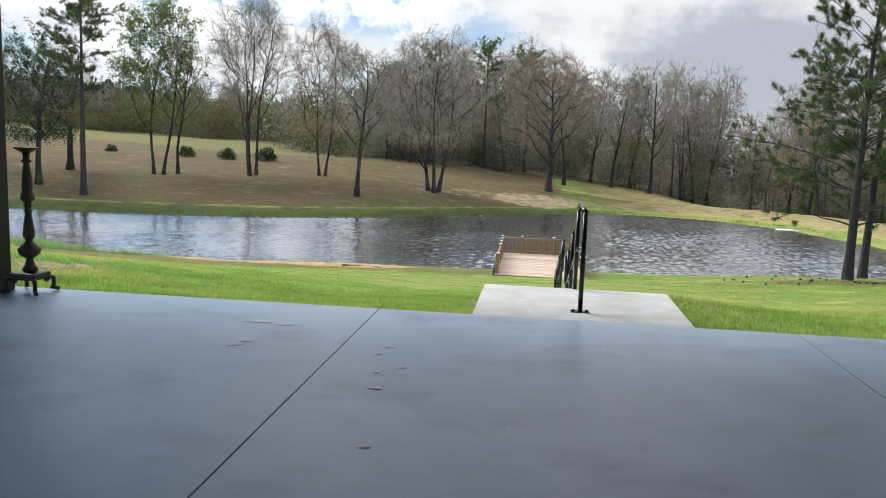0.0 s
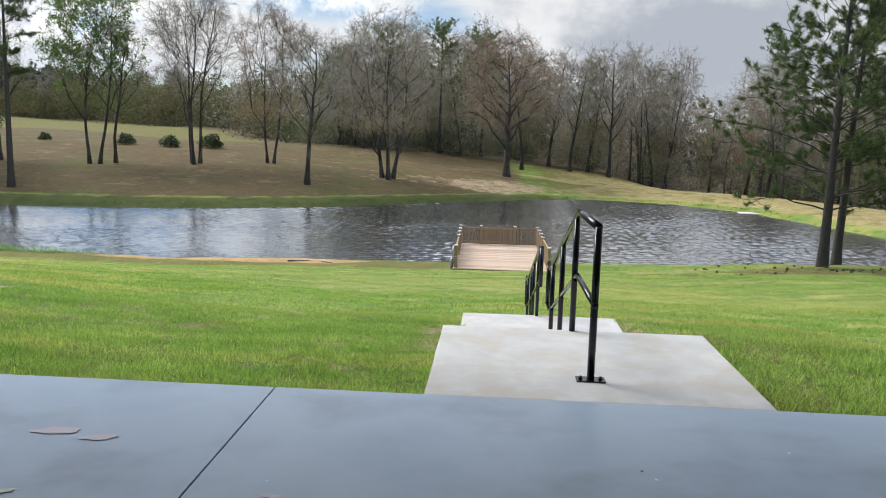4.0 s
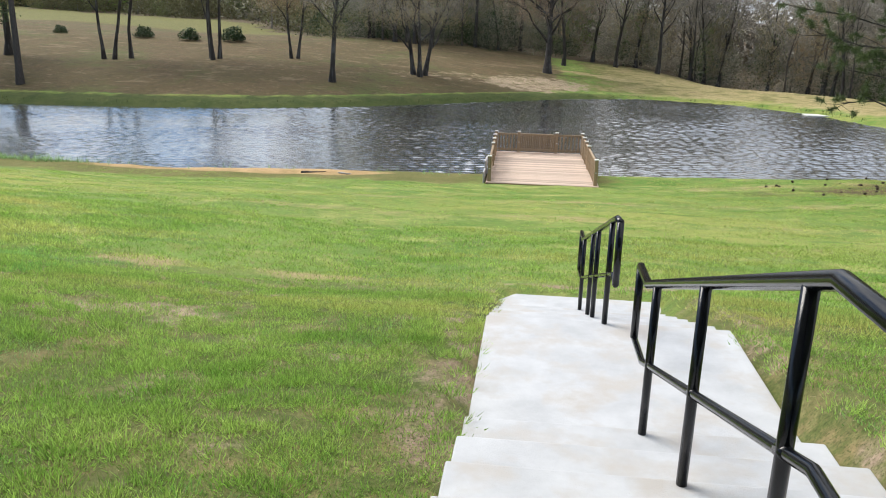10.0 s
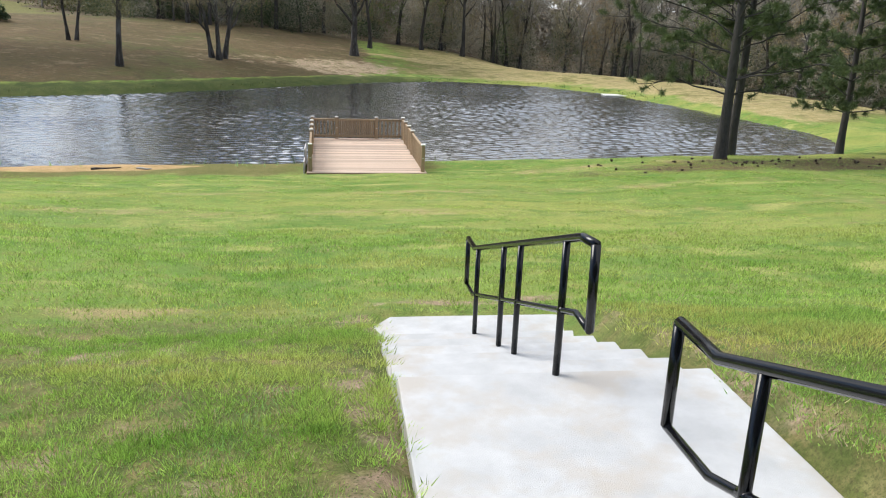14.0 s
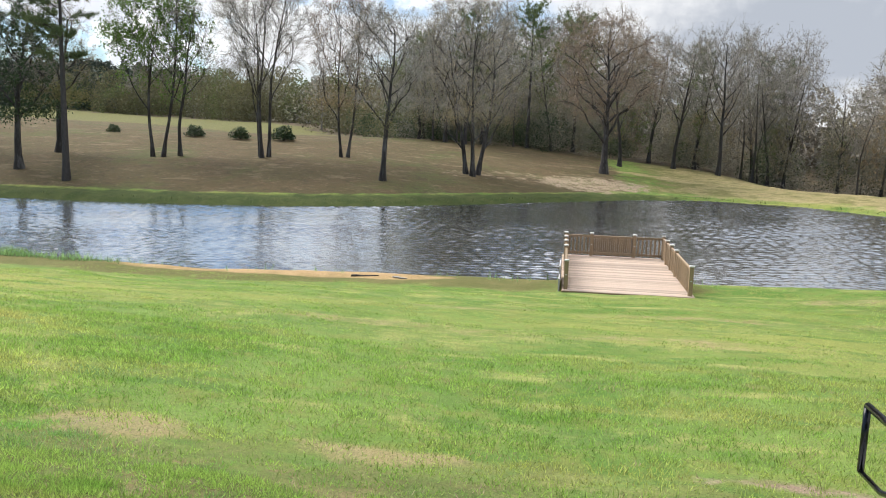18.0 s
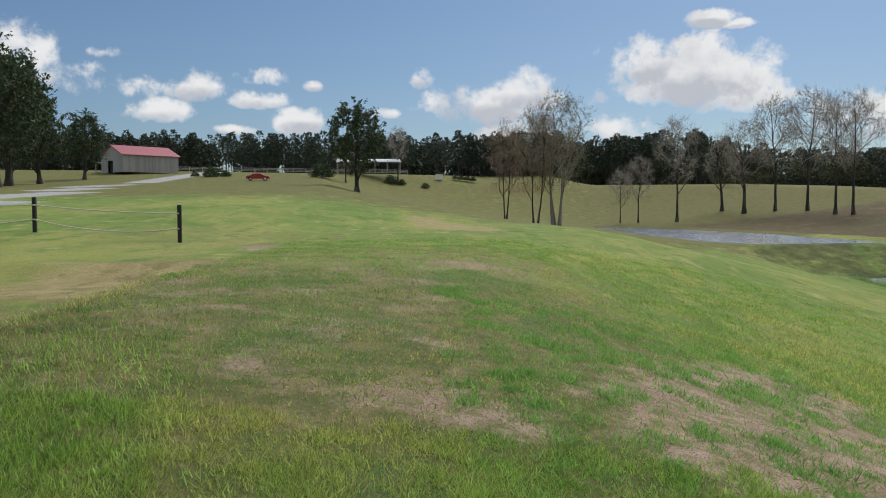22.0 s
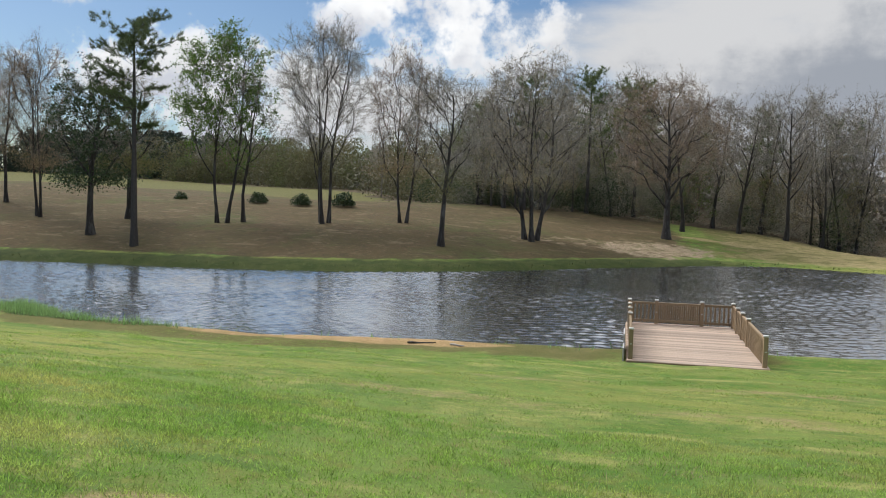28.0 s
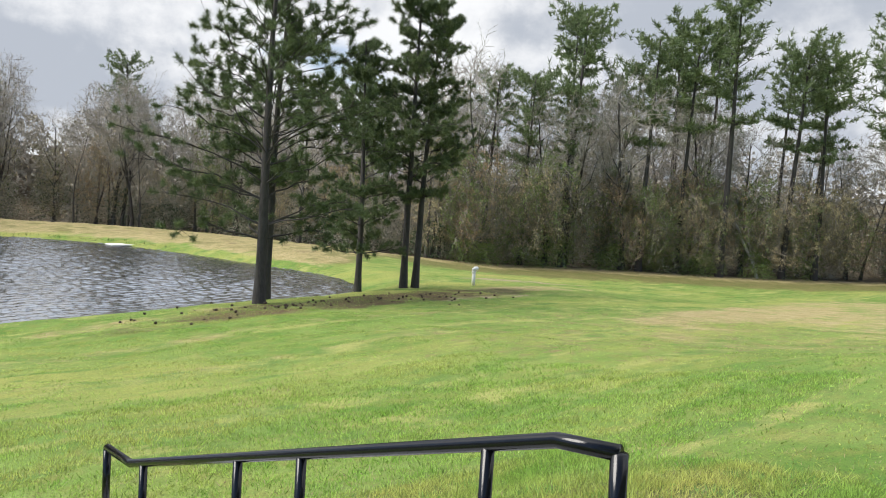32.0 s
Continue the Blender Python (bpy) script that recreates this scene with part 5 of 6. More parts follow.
# ---- bushes ----
def bush(seed, radius, n, size):
    rs = np.random.RandomState(seed)
    d = unit(rs.normal(size=(n, 3)))
    d[:, 2] = np.abs(d[:, 2]) * 1.1 - 0.1
    lump = 1 + 0.22 * np.sin(d[:, 0] * 5 + seed) * np.cos(d[:, 1] * 4) + 0.1 * np.sin(d[:, 2] * 9)
    p = d * (radius * lump * rs.uniform(0.55, 1.05, n))[:, None] * (1, 1, 0.95)
    g = Growth(seed)
    for k in range(9):
        a = k * 0.7
        g.limb(g.path((0, 0, -0.05), unit(np.array((0.6 * math.cos(a), 0.6 * math.sin(a), 1))), radius * 0.8, 3, 0.15, 0), (0.03, 0.02, 0.015, 0.008), 4)
    return g.wood("trunk"), None, arrays("leaves", *flecks(rs, p + (0, 0, radius * 0.15), np.full(n, size)))


shrub = bush(41, 0.95, 1500, 0.09)
hedge = None
for x, y, s, t in ((-50.7, 88.8, 0.75, 0), (-41, 88.2, 1.05, 70), (-35.7, 87.6, 1.05, 130), (-31.3, 88.4, 1.3, 200), (-172.8, -32.8, 2.0, 40), (-174.5, -30.2, 1.2, 10), (-174.8, -37, 1.0, 90), (-172.4, -8.8, 2.8, 150), (-196.5, 5.4, 1.9, 30), (-198, 8, 1.3, 200), (-200, 14, 1.2, 60)):
    if hedge is None:
        hedge = plant("bush", "round clipped dark green bush in the grass", "bush", shrub, (BARK, None, LEAF_DARK), x, y, s, t, "round bushes")
    else:
        again(hedge, x, y, s, t)


# ---- woods ----
SAPLING_TWIG = material("sapling_twigs", (0.185, 0.160, 0.135), 0.95, (0.260, 0.225, 0.190), 0.4, 3, 0.6, island=0.35)
GREY_STEM = material("grey_woodland_bark", (0.055, 0.048, 0.042), 0.95, (0.130, 0.116, 0.104), 3, 6, 0.7, 0.6, 18, (3, 3, 0.5))


def scatter(name, label, me_list, places, mat, scales):
    """Many copies of small meshes joined into one mesh."""
    vs, fs, o = [], [], 0
    rs = np.random.RandomState(len(places))
    for k, (x, y) in enumerate(places):
        V, Fc = me_list[k % len(me_list)]
        a, s = rs.uniform(0, 6.283), scales[k]
        c, d = math.cos(a) * s, math.sin(a) * s
        q = np.stack((V[:, 0] * c - V[:, 1] * d, V[:, 0] * d + V[:, 1] * c, V[:, 2] * s * rs.uniform(0.9, 1.12)), -1)
        vs.append(q + (x, y, float(land(x, y)) - 0.1))
        fs.append(Fc + o)
        o += len(V)
    me = arrays(name, np.concatenate(vs), np.concatenate(fs))
    return tagged(piece(name, me, mat), label, "woods", kind="stuff")


def raw(me, tri=True):
    v = np.empty(len(me.vertices) * 3, np.float32)
    me.vertices.foreach_get("co", v)
    f = np.empty(len(me.loops), np.int32)
    me.loops.foreach_get("vertex_index", f)
    return v.reshape(-1, 3), f.reshape(len(me.polygons), -1)


wood_sets = [broadleaf(50 + k, 15, 0.15, 1, (0.30, 0.42, 0.25, 0.36)[k], (6.4, 5.6, 7.4, 5.0)[k], 9, 6, 5, 4, 160, 0.09, fine=0.036, far=True) for k in range(4)]
pine_sets = [pine(60 + k, 19, 0.2, 0.55, 0.13, 8, 6, 10, 0.5, 0.09, far=True) for k in range(3)]
rs = np.random.RandomState(77)


def band(n, line, depth):
    """Places strewn along a line in plan, to a depth behind it (to its right)."""
    pts = np.array(line, float)
    seg = np.linalg.norm(np.diff(pts, axis=0), axis=1)
    at = rs.uniform(0, seg.sum(), n)
    cum = np.concatenate(([0], np.cumsum(seg)))
    k = np.clip(np.searchsorted(cum, at) - 1, 0, len(seg) - 1)
    u = (pts[k + 1] - pts[k]) / seg[k][:, None]
    return pts[k] + u * (at - cum[k])[:, None] + np.stack((u[:, 1], -u[:, 0]), -1) * rs.uniform(0, 1, n)[:, None] ** 0.8 * depth


# the wood behind the dam and the lower hill, then along the eastern lawn
EDGE_N = ((46, 62), (38, 76), (32, 90), (22, 102), (6, 106), (-10, 104), (-24, 102))
EDGE_E = ((100, 6), (92, 20), (86, 38), (72, 46), (60, 56), (46, 62))
NN, NE = 120, 60
places = np.concatenate((band(NN, EDGE_N, 30), band(NE, EDGE_E, 26)))
sc = np.where(np.arange(len(places)) < NN, rs.uniform(0.6, 1.2, len(places)), rs.uniform(0.85, 1.55, len(places)))
scatter("woodland_trunks", "grey trunks of leafless woodland trees", [raw(w[0]) for w in wood_sets], places, GREY_STEM, sc)
scatter("woodland_twigs", "grey-brown leafless woodland crowns", [raw(w[1]) for w in wood_sets], places, TWIG, sc)
scatter("woodland_leaves", "sparse olive and brown woodland leaves", [raw(w[2]) for w in wood_sets], places, LEAF_OLIVE, sc)
pp = np.concatenate((band(9, EDGE_N, 26), band(19, EDGE_E, 22)))
ps = np.concatenate((rs.uniform(0.75, 0.95, 9), rs.uniform(1.1, 1.6, 19)))
scatter("woodland_pine_trunks", "tall pine trunks among the woods", [raw(w[0]) for w in pine_sets], pp, PINE_BARK, ps)
scatter("woodland_pine_crowns", "dark pine crowns rising over the woods", [raw(w[1]) for w in pine_sets], pp, NEEDLE_WOOD, ps)
# the front row stands singly
for k, (x, y) in enumerate(band(16, EDGE_N, 4)):
    again(wood_edge, x, y, rs.uniform(0.75, 1.05), rs.uniform(0, 360))
for k, (x, y) in enumerate(band(14, EDGE_E, 4)):
    again(wood_edge, x, y, rs.uniform(0.7, 1.25), rs.uniform(0, 360))
front = None
for x, y, s in ((84, 36.5, 1.45), (76, 44, 1.3), (70, 47.5, 1.5), (64.5, 53, 1.25), (58, 57.5, 0.95), (55, 60, 1.0), (79, 42, 1.2), (90, 27, 1.4), (37.6, 109.9, 1.14), (57.2, 67, 1.08), (63.5, 67.5, 1.12), (59.7, 58.5, 1.38), (-20.5, 107.8, 0.72), (-7.4, 105.5, 0.92), (-2.0, 109.8, 0.9), (-14.5, 103, 0.86)):
    if front is None:
        front = plant("pine", "tall rough-barked pine at the wood's edge", "pine tree", pine(63, 19, 0.24, 0.52, 0.15, 9, 7, 14, 0.40, 0.06, far=True), (PINE_BARK, NEEDLE_WOOD, None), x, y, s, 0, "pines at the wood's edge")
    else:
        again(front, x, y, s, rs.uniform(0, 360))


def thicket(name, label, places, mat, height, width, per, size, stalks=0, stalk=TWIG, twiggy=False):
    """Undergrowth: heaps of leaf flecks, with thin stalks and twigs among them."""
    n = len(places)
    h, wide = rs.uniform(0.45, 1.15, n) * height, width * rs.uniform(0.6, 1.3, n)

    def strew(k):
        c, z = np.repeat(places, k, 0), rs.uniform(0, 1, n * k) ** 0.85
        rad = np.repeat(wide, k) * np.sqrt(np.clip(1.05 - z * z, 0, 1)) * rs.uniform(0, 1, n * k) ** 0.5
        a = rs.uniform(0, 6.283, n * k)
        return np.stack((c[:, 0] + np.cos(a) * rad, c[:, 1] + np.sin(a) * rad, land(c[:, 0], c[:, 1]) + z * np.repeat(h, k)), -1)

    if twiggy:
        p = strew(per)
        v, f = slivers(rs, p, unit(rs.normal(size=p.shape) * (1, 1, 0.7) + (0, 0, 0.3)), rs.uniform(0.3, 1.0, len(p)), 0.045)
    else:
        v, f = flecks(rs, strew(per), np.full(n * per, size))
    tagged(piece(name, arrays(name, v, f), mat), label, "undergrowth", kind="stuff")
    if stalks:
        p = strew(stalks)
        v, f = slivers(rs, p, unit(rs.normal(size=p.shape) * (0.8, 0.8, 0.6) + (0, 0, 0.4)), rs.uniform(0.5, 1.6, len(p)), 0.035)
        tagged(piece(name + "_stalks", arrays(name, v, f), stalk), "grey-brown stalks in the thicket", "undergrowth", kind="stuff")


thicket("undergrowth", "brown and olive undergrowth along the wood", np.concatenate((band(230, EDGE_N, 20), band(170, EDGE_E, 14))), BRUSH, 6.5, 2.3, 520, 0.085, 90, twiggy=True)
thicket("evergreen_undergrowth", "dark evergreen shrubs in the wood", np.concatenate((band(95, EDGE_N, 14), band(60, EDGE_E, 16), band(50, ((-4, 104), (-30, 106)), 9))), LEAF_DARK, 4.6, 2.2, 480, 0.10)
thicket("deep_undergrowth", "dim thicket deep in the wood", np.concatenate((band(150, EDGE_N, 10) + (10, 24), band(130, EDGE_E, 10) + (22, 14))), DEEP, 10, 4.5, 200, 0.40)
thicket("green_undergrowth", "fresh green shrubs at the wood's edge", band(46, EDGE_E, 3) - (1.0, 1.0), LEAF_OLIVE_GREEN, 3.0, 1.6, 600, 0.09)
# saplings in bud make a tan and rust hedge before the trunks
sapling_sets = [broadleaf(80 + k, 8.5, 0.05, 1 + k % 2, 0.06, (3.6, 3.0, 4.2)[k], 9, 4, 5, 2, 1500, 0.075, 0, 0.7, 0.02, 0.9, True) for k in range(3)]
for name, label, mat, twig, n_e, n_n in (("rust_saplings", "rust-brown saplings in bud at the wood's edge", LEAF_RUST, TWIG_RED, 28, 3), ("tan_saplings", "tan and olive saplings at the wood's edge", LEAF_TAN, TWIG, 66, 46), ("green_saplings", "olive-green saplings at the wood's edge", LEAF_OLIVE_GREEN, TWIG, 96, 24)):
    q = np.concatenate((band(n_e, EDGE_E, 5) - (1.5, 1.5), band(n_n, EDGE_N, 6)))
    z = rs.uniform(0.7, 1.35, len(q))
    scatter(name, label, [raw(w[2]) for w in sapling_sets], q, mat, z)
    scatter(name + "_twigs", "thin stems and twigs of saplings", [raw(w[1]) for w in sapling_sets], q, SAPLING_TWIG, z)
# the wood that closes the hill's skyline
EDGE_H = ((-26, 118), (-36, 150), (-70, 200), (-140, 250), (-210, 290), (-300, 340))
hp = band(56, EDGE_H, 40)
hs = rs.uniform(0.95, 1.35, 56)
scatter("hill_wood_trunks", "trunks of the wood behind the hill", [raw(w[0]) for w in wood_sets], hp, PALE_BARK, hs)
scatter("hill_wood_twigs", "leafless crowns behind the hill", [raw(w[1]) for w in wood_sets], hp, TWIG, hs)
thicket("hill_undergrowth", "pale green and brown thicket behind the hill", band(300, EDGE_H, 30), PALE_BRUSH, 15, 6.5, 620, 0.36, 60)
thicket("hill_shade", "dim brush deep behind the hill", band(160, tuple((x - 6, y + 24) for x, y in EDGE_H), 20), BRUSH, 12, 7.0, 330, 0.60)


# ---- pine plantation on the skyline ----
def spire(seed):
    """A planted pine far off: a bare stem and a ragged pointed crown."""
    g = Growth(seed)
    g.limb(g.path((0, 0, -0.3), (0, 0, 1), 18, 3, 0.01, 0.02), (0.2, 0.16, 0.1, 0.03), 5)
    n = 250
    z = 5.0 + 13.0 * g.n.uniform(0, 1, n) ** 0.8
    a, k = g.n.uniform(0, 6.283, n), (3.0 * np.clip((18.8 - z) / 4.5, 0.12, 1)) * g.n.uniform(0.3, 1, n)
    at = np.stack((np.cos(a) * k, np.sin(a) * k, z), -1)
    way = unit(np.stack((np.cos(a), np.sin(a), np.full(n, 0.5)), -1) + g.n.normal(scale=0.4, size=(n, 3)))
    return raw(g.wood("stem")), slivers(g.n, at, way, np.full(n, 1.0), 0.66)


spires = [spire(70 + k) for k in range(4)]
EDGE_W = ((-190, 292), (-300, 330), (-272, 200), (-262, 120), (-258, 60), (-258, 0), (-262, -60), (-250, -120), (-230, -170))
wp = np.concatenate((band(620, EDGE_W, 14), band(640, EDGE_W, 70)))
ws = rs.uniform(0.70, 0.76, len(wp)) * (1 + 0.38 * smooth(20, 140, wp[:, 1]))
scatter("plantation_trunks", "close rows of bare pine trunks", [w[0] for w in spires], wp, PINE_BARK, ws)
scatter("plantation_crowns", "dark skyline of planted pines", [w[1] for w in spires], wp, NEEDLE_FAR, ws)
# added dark filling: stands for the shade between stems and shuts out sky
thicket("plantation_shade", "dark flecks standing for the shade beneath the planted pines", band(420, tuple((x - 18, y) for x, y in EDGE_W), 50), NEEDLE_FAR, 11.5, 4.0, 260, 1.1)

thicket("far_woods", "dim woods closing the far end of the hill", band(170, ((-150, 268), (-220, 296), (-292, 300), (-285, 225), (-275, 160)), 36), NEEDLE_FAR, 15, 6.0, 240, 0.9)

# ---- dead snag at the wood's edge ----
SNAG_BARK = material("bleached_dead_wood", (0.34, 0.32, 0.30), 0.9, (0.48, 0.46, 0.44), 4, 6, 0.7, 0.5, 20, (3, 3, 0.6))
g = Growth(91)
sx, sy = 73.5, 45.2
base = np.array((0.0, 0.0, -0.3))
stem = bows(g.n, base[None], np.array(((-0.1, 0.1, 1.0),)), np.array(((-4.2, 7.2, 8.6),)), 7, 0.03)
g.limb(stem[0], (0.17, 0.155, 0.135, 0.115, 0.09, 0.06, 0.035), 7)
p_, d_, k_, u_ = along(g.n, stem, 13, 0.35, 1.0)
tips = p_ + unit(d_ + g.n.normal(scale=0.6, size=p_.shape) + (0, 0, -0.25)) * g.n.uniform(1.2, 3.2, (len(p_), 1))
for pts in bows(g.n, p_, d_, tips, 5, 0.08):
    g.limb(pts, (0.05, 0.04, 0.03, 0.02, 0.01), 4)
plant("dead_tree", "bleached dead tree leaning out of the wood's edge", "tree", (g.wood("trunk"), None, None), (SNAG_BARK, None, None), sx, sy)


# ---- barn, shelter and car in the field ----
GREY_BOARD = material("weathered_grey_boards", (0.30, 0.29, 0.28), 0.9, (0.42, 0.41, 0.40), 2, 7, 0.7, 0.4, 30, (4, 4, 0.4), random_value=0.12)
RED_ROOF = material("faded_red_metal_roof", (0.34, 0.085, 0.10), 0.45, (0.42, 0.13, 0.14), 1.5, 6, 0.7)
BARN_SHADE = material("barn_inside_shade", (0.02, 0.02, 0.02), 0.9, (0.03, 0.03, 0.03), 3)
TIN = material("pale_tin_roof", (0.62, 0.64, 0.66), 0.4, (0.72, 0.73, 0.75), 1.5)
CAR_RED = material("red_car_paint", (0.28, 0.012, 0.022), 0.25, (0.32, 0.016, 0.025), 3, coat=0.6)
CAR_GLASS = material("dark_car_glass", (0.02, 0.02, 0.025), 0.08, (0.03, 0.03, 0.035), 3)
TYRE = material("black_rubber", (0.012, 0.012, 0.012), 0.8, (0.02, 0.02, 0.02), 20)
ROPE = material("pale_rope", (0.55, 0.50, 0.38), 0.9, (0.65, 0.6, 0.48), 30)

BX, BY = -195.0, -56.0
barn = thing("barn", "grey board barn with a faded red metal roof", "barn", BX, BY, float(land(BX, BY)) - 0.1, turn=44)
HW, HL, EAVE, RIDGE = 6.2, 6.8, 4.2, 6.6
for k in range(34):
    y = -HL + (k + 0.5) * 2 * HL / 34
    part("wall_board", block(HW, HW + 0.06, y - 0.24, y + 0.24, 0, EAVE, 0.01), GREY_BOARD, barn)
for k in range(26):
    x = -HW + (k + 0.5) * 2 * HW / 26
    h = EAVE + (RIDGE - EAVE) * (1 - abs(x) / HW)
    if abs(x + 1.0) < 1.5:
        part("wall_board", block(x - 0.24, x + 0.24, -HL - 0.06, -HL, 2.9, h, 0.01), GREY_BOARD, barn)
    else:
        part("wall_board", block(x - 0.24, x + 0.24, -HL - 0.06, -HL, 0, h, 0.01), GREY_BOARD, barn)
# near-black panel stands for the shade inside the door opening
part("doorway", block(-2.45, 0.45, -HL + 0.5, -HL + 0.6, 0, 2.9), BARN_SHADE, barn)
part("back_wall", block(-HW, HW, HL - 0.1, HL, 0, EAVE), GREY_BOARD, barn)
part("side_wall", block(-HW - 0.1, -HW, -HL, HL, 0, EAVE), GREY_BOARD, barn)
slope = math.degrees(math.atan2(RIDGE - EAVE, HW))
for s in (-1, 1):
    half = math.hypot(HW + 0.5, (RIDGE - EAVE) * (HW + 0.5) / HW)
    sheet = part("roof_sheet", block(0, half, -HL - 0.5, HL + 0.5, 0.0, 0.08, 0.01), RED_ROOF, barn)
    sheet.matrix_local = pose(0, 0, RIDGE, 0, slope, 0) if s > 0 else pose(0, 0, RIDGE, 0, 0, 180) @ pose(0, 0, 0, 0, slope, 0)
lean = part("lean_to_roof", block(-13, -HW, -HL + 1, HL - 1, 2.9, 3.0, 0.01), TIN, barn)
for y in (-HL + 1.2, 0, HL - 1.2):
    part("lean_to_post", block(-12.8, -12.6, y - 0.1, y + 0.1, 0, 2.9), GREY_BOARD, barn)
part("lean_to_wall", block(-12.6, -HW, HL - 1.3, HL - 1.2, 0, 2.9), GREY_BOARD, barn)

SX, SY = -203.0, -0.5
shelter = thing("shelter", "open-sided shelter with a pale tin roof on posts", "shelter", SX, SY, float(land(SX, SY)), turn=4)
part("roof", block(-4, 4, -8.2, 8.2, 3.3, 3.42, 0.01), TIN, shelter).matrix_local = pose(0, 0, 0.2, 0, 9, 0)
for x in (-3.5, 3.5):
    for k in range(6):
        part("post", block(x - 0.1, x + 0.1, -8 + k * 3.2 - 0.1, -8 + k * 3.2 + 0.1, 0, 3.4), GREY_BOARD, shelter)
part("beam", block(3.4, 3.6, -8, 8, 2.95, 3.15), GREY_BOARD, shelter)

CX, CY = -157.0, -19.6
car = thing("car", "red saloon car parked in the grass", "car", CX, CY, float(land(CX, CY)), turn=14)
bm = bmesh.new()
prof = ((-2.25, 0.35), (-2.28, 0.75), (-2.1, 0.92), (-1.5, 1.0), (-0.85, 1.38), (0.45, 1.42), (1.15, 1.02), (2.05, 0.86), (2.25, 0.62), (2.25, 0.35))
rows_ = []
for x in (-0.85, -0.78, 0.78, 0.85):
    k = 0.94 if abs(x) > 0.8 else 1.0
    rows_.append([bm.verts.new((x, y * k, 0.35 + (z - 0.35) * k)) for y, z in prof])
for a, b in zip(rows_, rows_[1:]):
    for j in range(len(prof)):
        bm.faces.new((a[j], a[(j + 1) % len(prof)], b[(j + 1) % len(prof)], b[j]))
bm.faces.new(rows_[0])
bm.faces.new(rows_[-1][::-1])
bmesh.ops.recalc_face_normals(bm, faces=bm.faces)
body = part("body", bm, CAR_RED, car)
for x in (-0.845, 0.845):
    bm = bmesh.new()
    bm.faces.new([bm.verts.new((x, y, z)) for y, z in ((-1.35, 0.98), (-0.78, 1.28), (0.4, 1.31), (0.95, 1.0))])
    bmesh.ops.solidify(bm, geom=bm.faces[:], thickness=0.03)
    part("side_window", bm, CAR_GLASS, body)
for x in (-0.8, 0.8):
    for y in (-1.4, 1.4):
        wheel = part("wheel", pipe([(x - 0.1, y, 0.33), (x + 0.1, y, 0.33)], 0.33, 16), TYRE, car)
        part("rim", pipe([(x - 0.11, y, 0.33), (x + 0.11, y, 0.33)], 0.2, 12), TIN, wheel)

# ---- rope fence ----
FENCE = ((-25.7, 4.8), (-27.6, -0.5), (-29.6, -6.0), (-31.5, -11.5))
fence = thing("rope_fence", "dark wooden posts strung with sagging pale rope", "fence", *FENCE[0], float(land(*FENCE[0])))
f0 = Vector((*FENCE[0], float(land(*FENCE[0]))))
tops = []
for x, y in FENCE:
    b = Vector((x, y, float(land(x, y)))) - f0
    part("post", block(b.x - 0.055, b.x + 0.055, b.y - 0.055, b.y + 0.055, b.z - 0.2, b.z + 1.18, 0.012), BLACK_PAINT, fence)
    tops.append(b)
for a, b in zip(tops, tops[1:]):
    for h, sag in ((0.92, 0.06), (0.45, 0.22)):
        pts = [a.lerp(b, k / 12) + Vector((0.06, 0, h - sag * 4 * (k / 12) * (1 - k / 12))) for k in range(13)]
        part("rope", pipe(pts, 0.022, 6), ROPE, fence)

# ---- rail fence at the far side of the field ----
far_fence = thing("rail_fence", "long pale wooden rail fence before the planted pines", "fence", -222, -70, float(land(-222, -70)))
f0 = Vector((-222, -70, float(land(-222, -70))))
bays = []
for k in range(23):
    x, y = -222.0 - 0.10 * k, -70 + 3.6 * k
    b = Vector((x, y, float(land(x, y)))) - f0
    part("post", block(b.x - 0.09, b.x + 0.09, b.y - 0.09, b.y + 0.09, b.z - 0.2, b.z + 1.35, 0.01), GREY_BOARD, far_fence)
    bays.append(b)
for a, b in zip(bays, bays[1:]):
    for h in (0.45, 0.85, 1.22):
        part("rail", pipe([a + Vector((0.1, 0, h)), b + Vector((0.1, 0, h))], 0.07, 6), GREY_BOARD, far_fence)

# ---- driftwood on the bank ----
g = Growth(97)
g.limb(g.path((-0.9, 0, 0.06), (1, 0.1, 0.06), 1.9, 6, 0.08, 0.0), (0.07, 0.10, 0.095, 0.085, 0.07, 0.05, 0.02), 8)
plant("driftwood", "dark sodden branch lying at the water's edge", "branch", (g.wood("trunk"), None, None), (BARK, None, None), -8.9, 38.95, 0.55, 8)
g = Growth(98)
g.limb(g.path((-0.6, 0, 0.05), (1, -0.15, 0.04), 1.2, 5, 0.1, 0.0), (0.05, 0.075, 0.07, 0.06, 0.045, 0.02), 8)
plant("driftwood", "short weathered log at the water's edge", "branch", (g.wood("trunk"), None, None), (SNAG_BARK, None, None), -7.6, 39.2, 0.55, -20)

# ---- utility box in the field ----
UX, UY = -213.5, 17.9
cabinet = thing("utility_box", "white metal utility box standing in the far field", "utility box", UX, UY, float(land(UX, UY)) - 0.05, turn=80)
part("body", block(-0.9, 0.9, -0.4, 0.4, 0.1, 1.5, 0.03), WHITE_PIPE, cabinet)
part("lid", block(-0.95, 0.95, -0.45, 0.45, 1.5, 1.58, 0.02), WHITE_PIPE, cabinet)
part("plinth", block(-0.85, 0.85, -0.36, 0.36, -0.1, 0.1), GREY_BOARD, cabinet)
for y in (22.6, 24.2, 25.8, 27.4):
    again(hedge, -217.2, y, 1.05, y * 40)


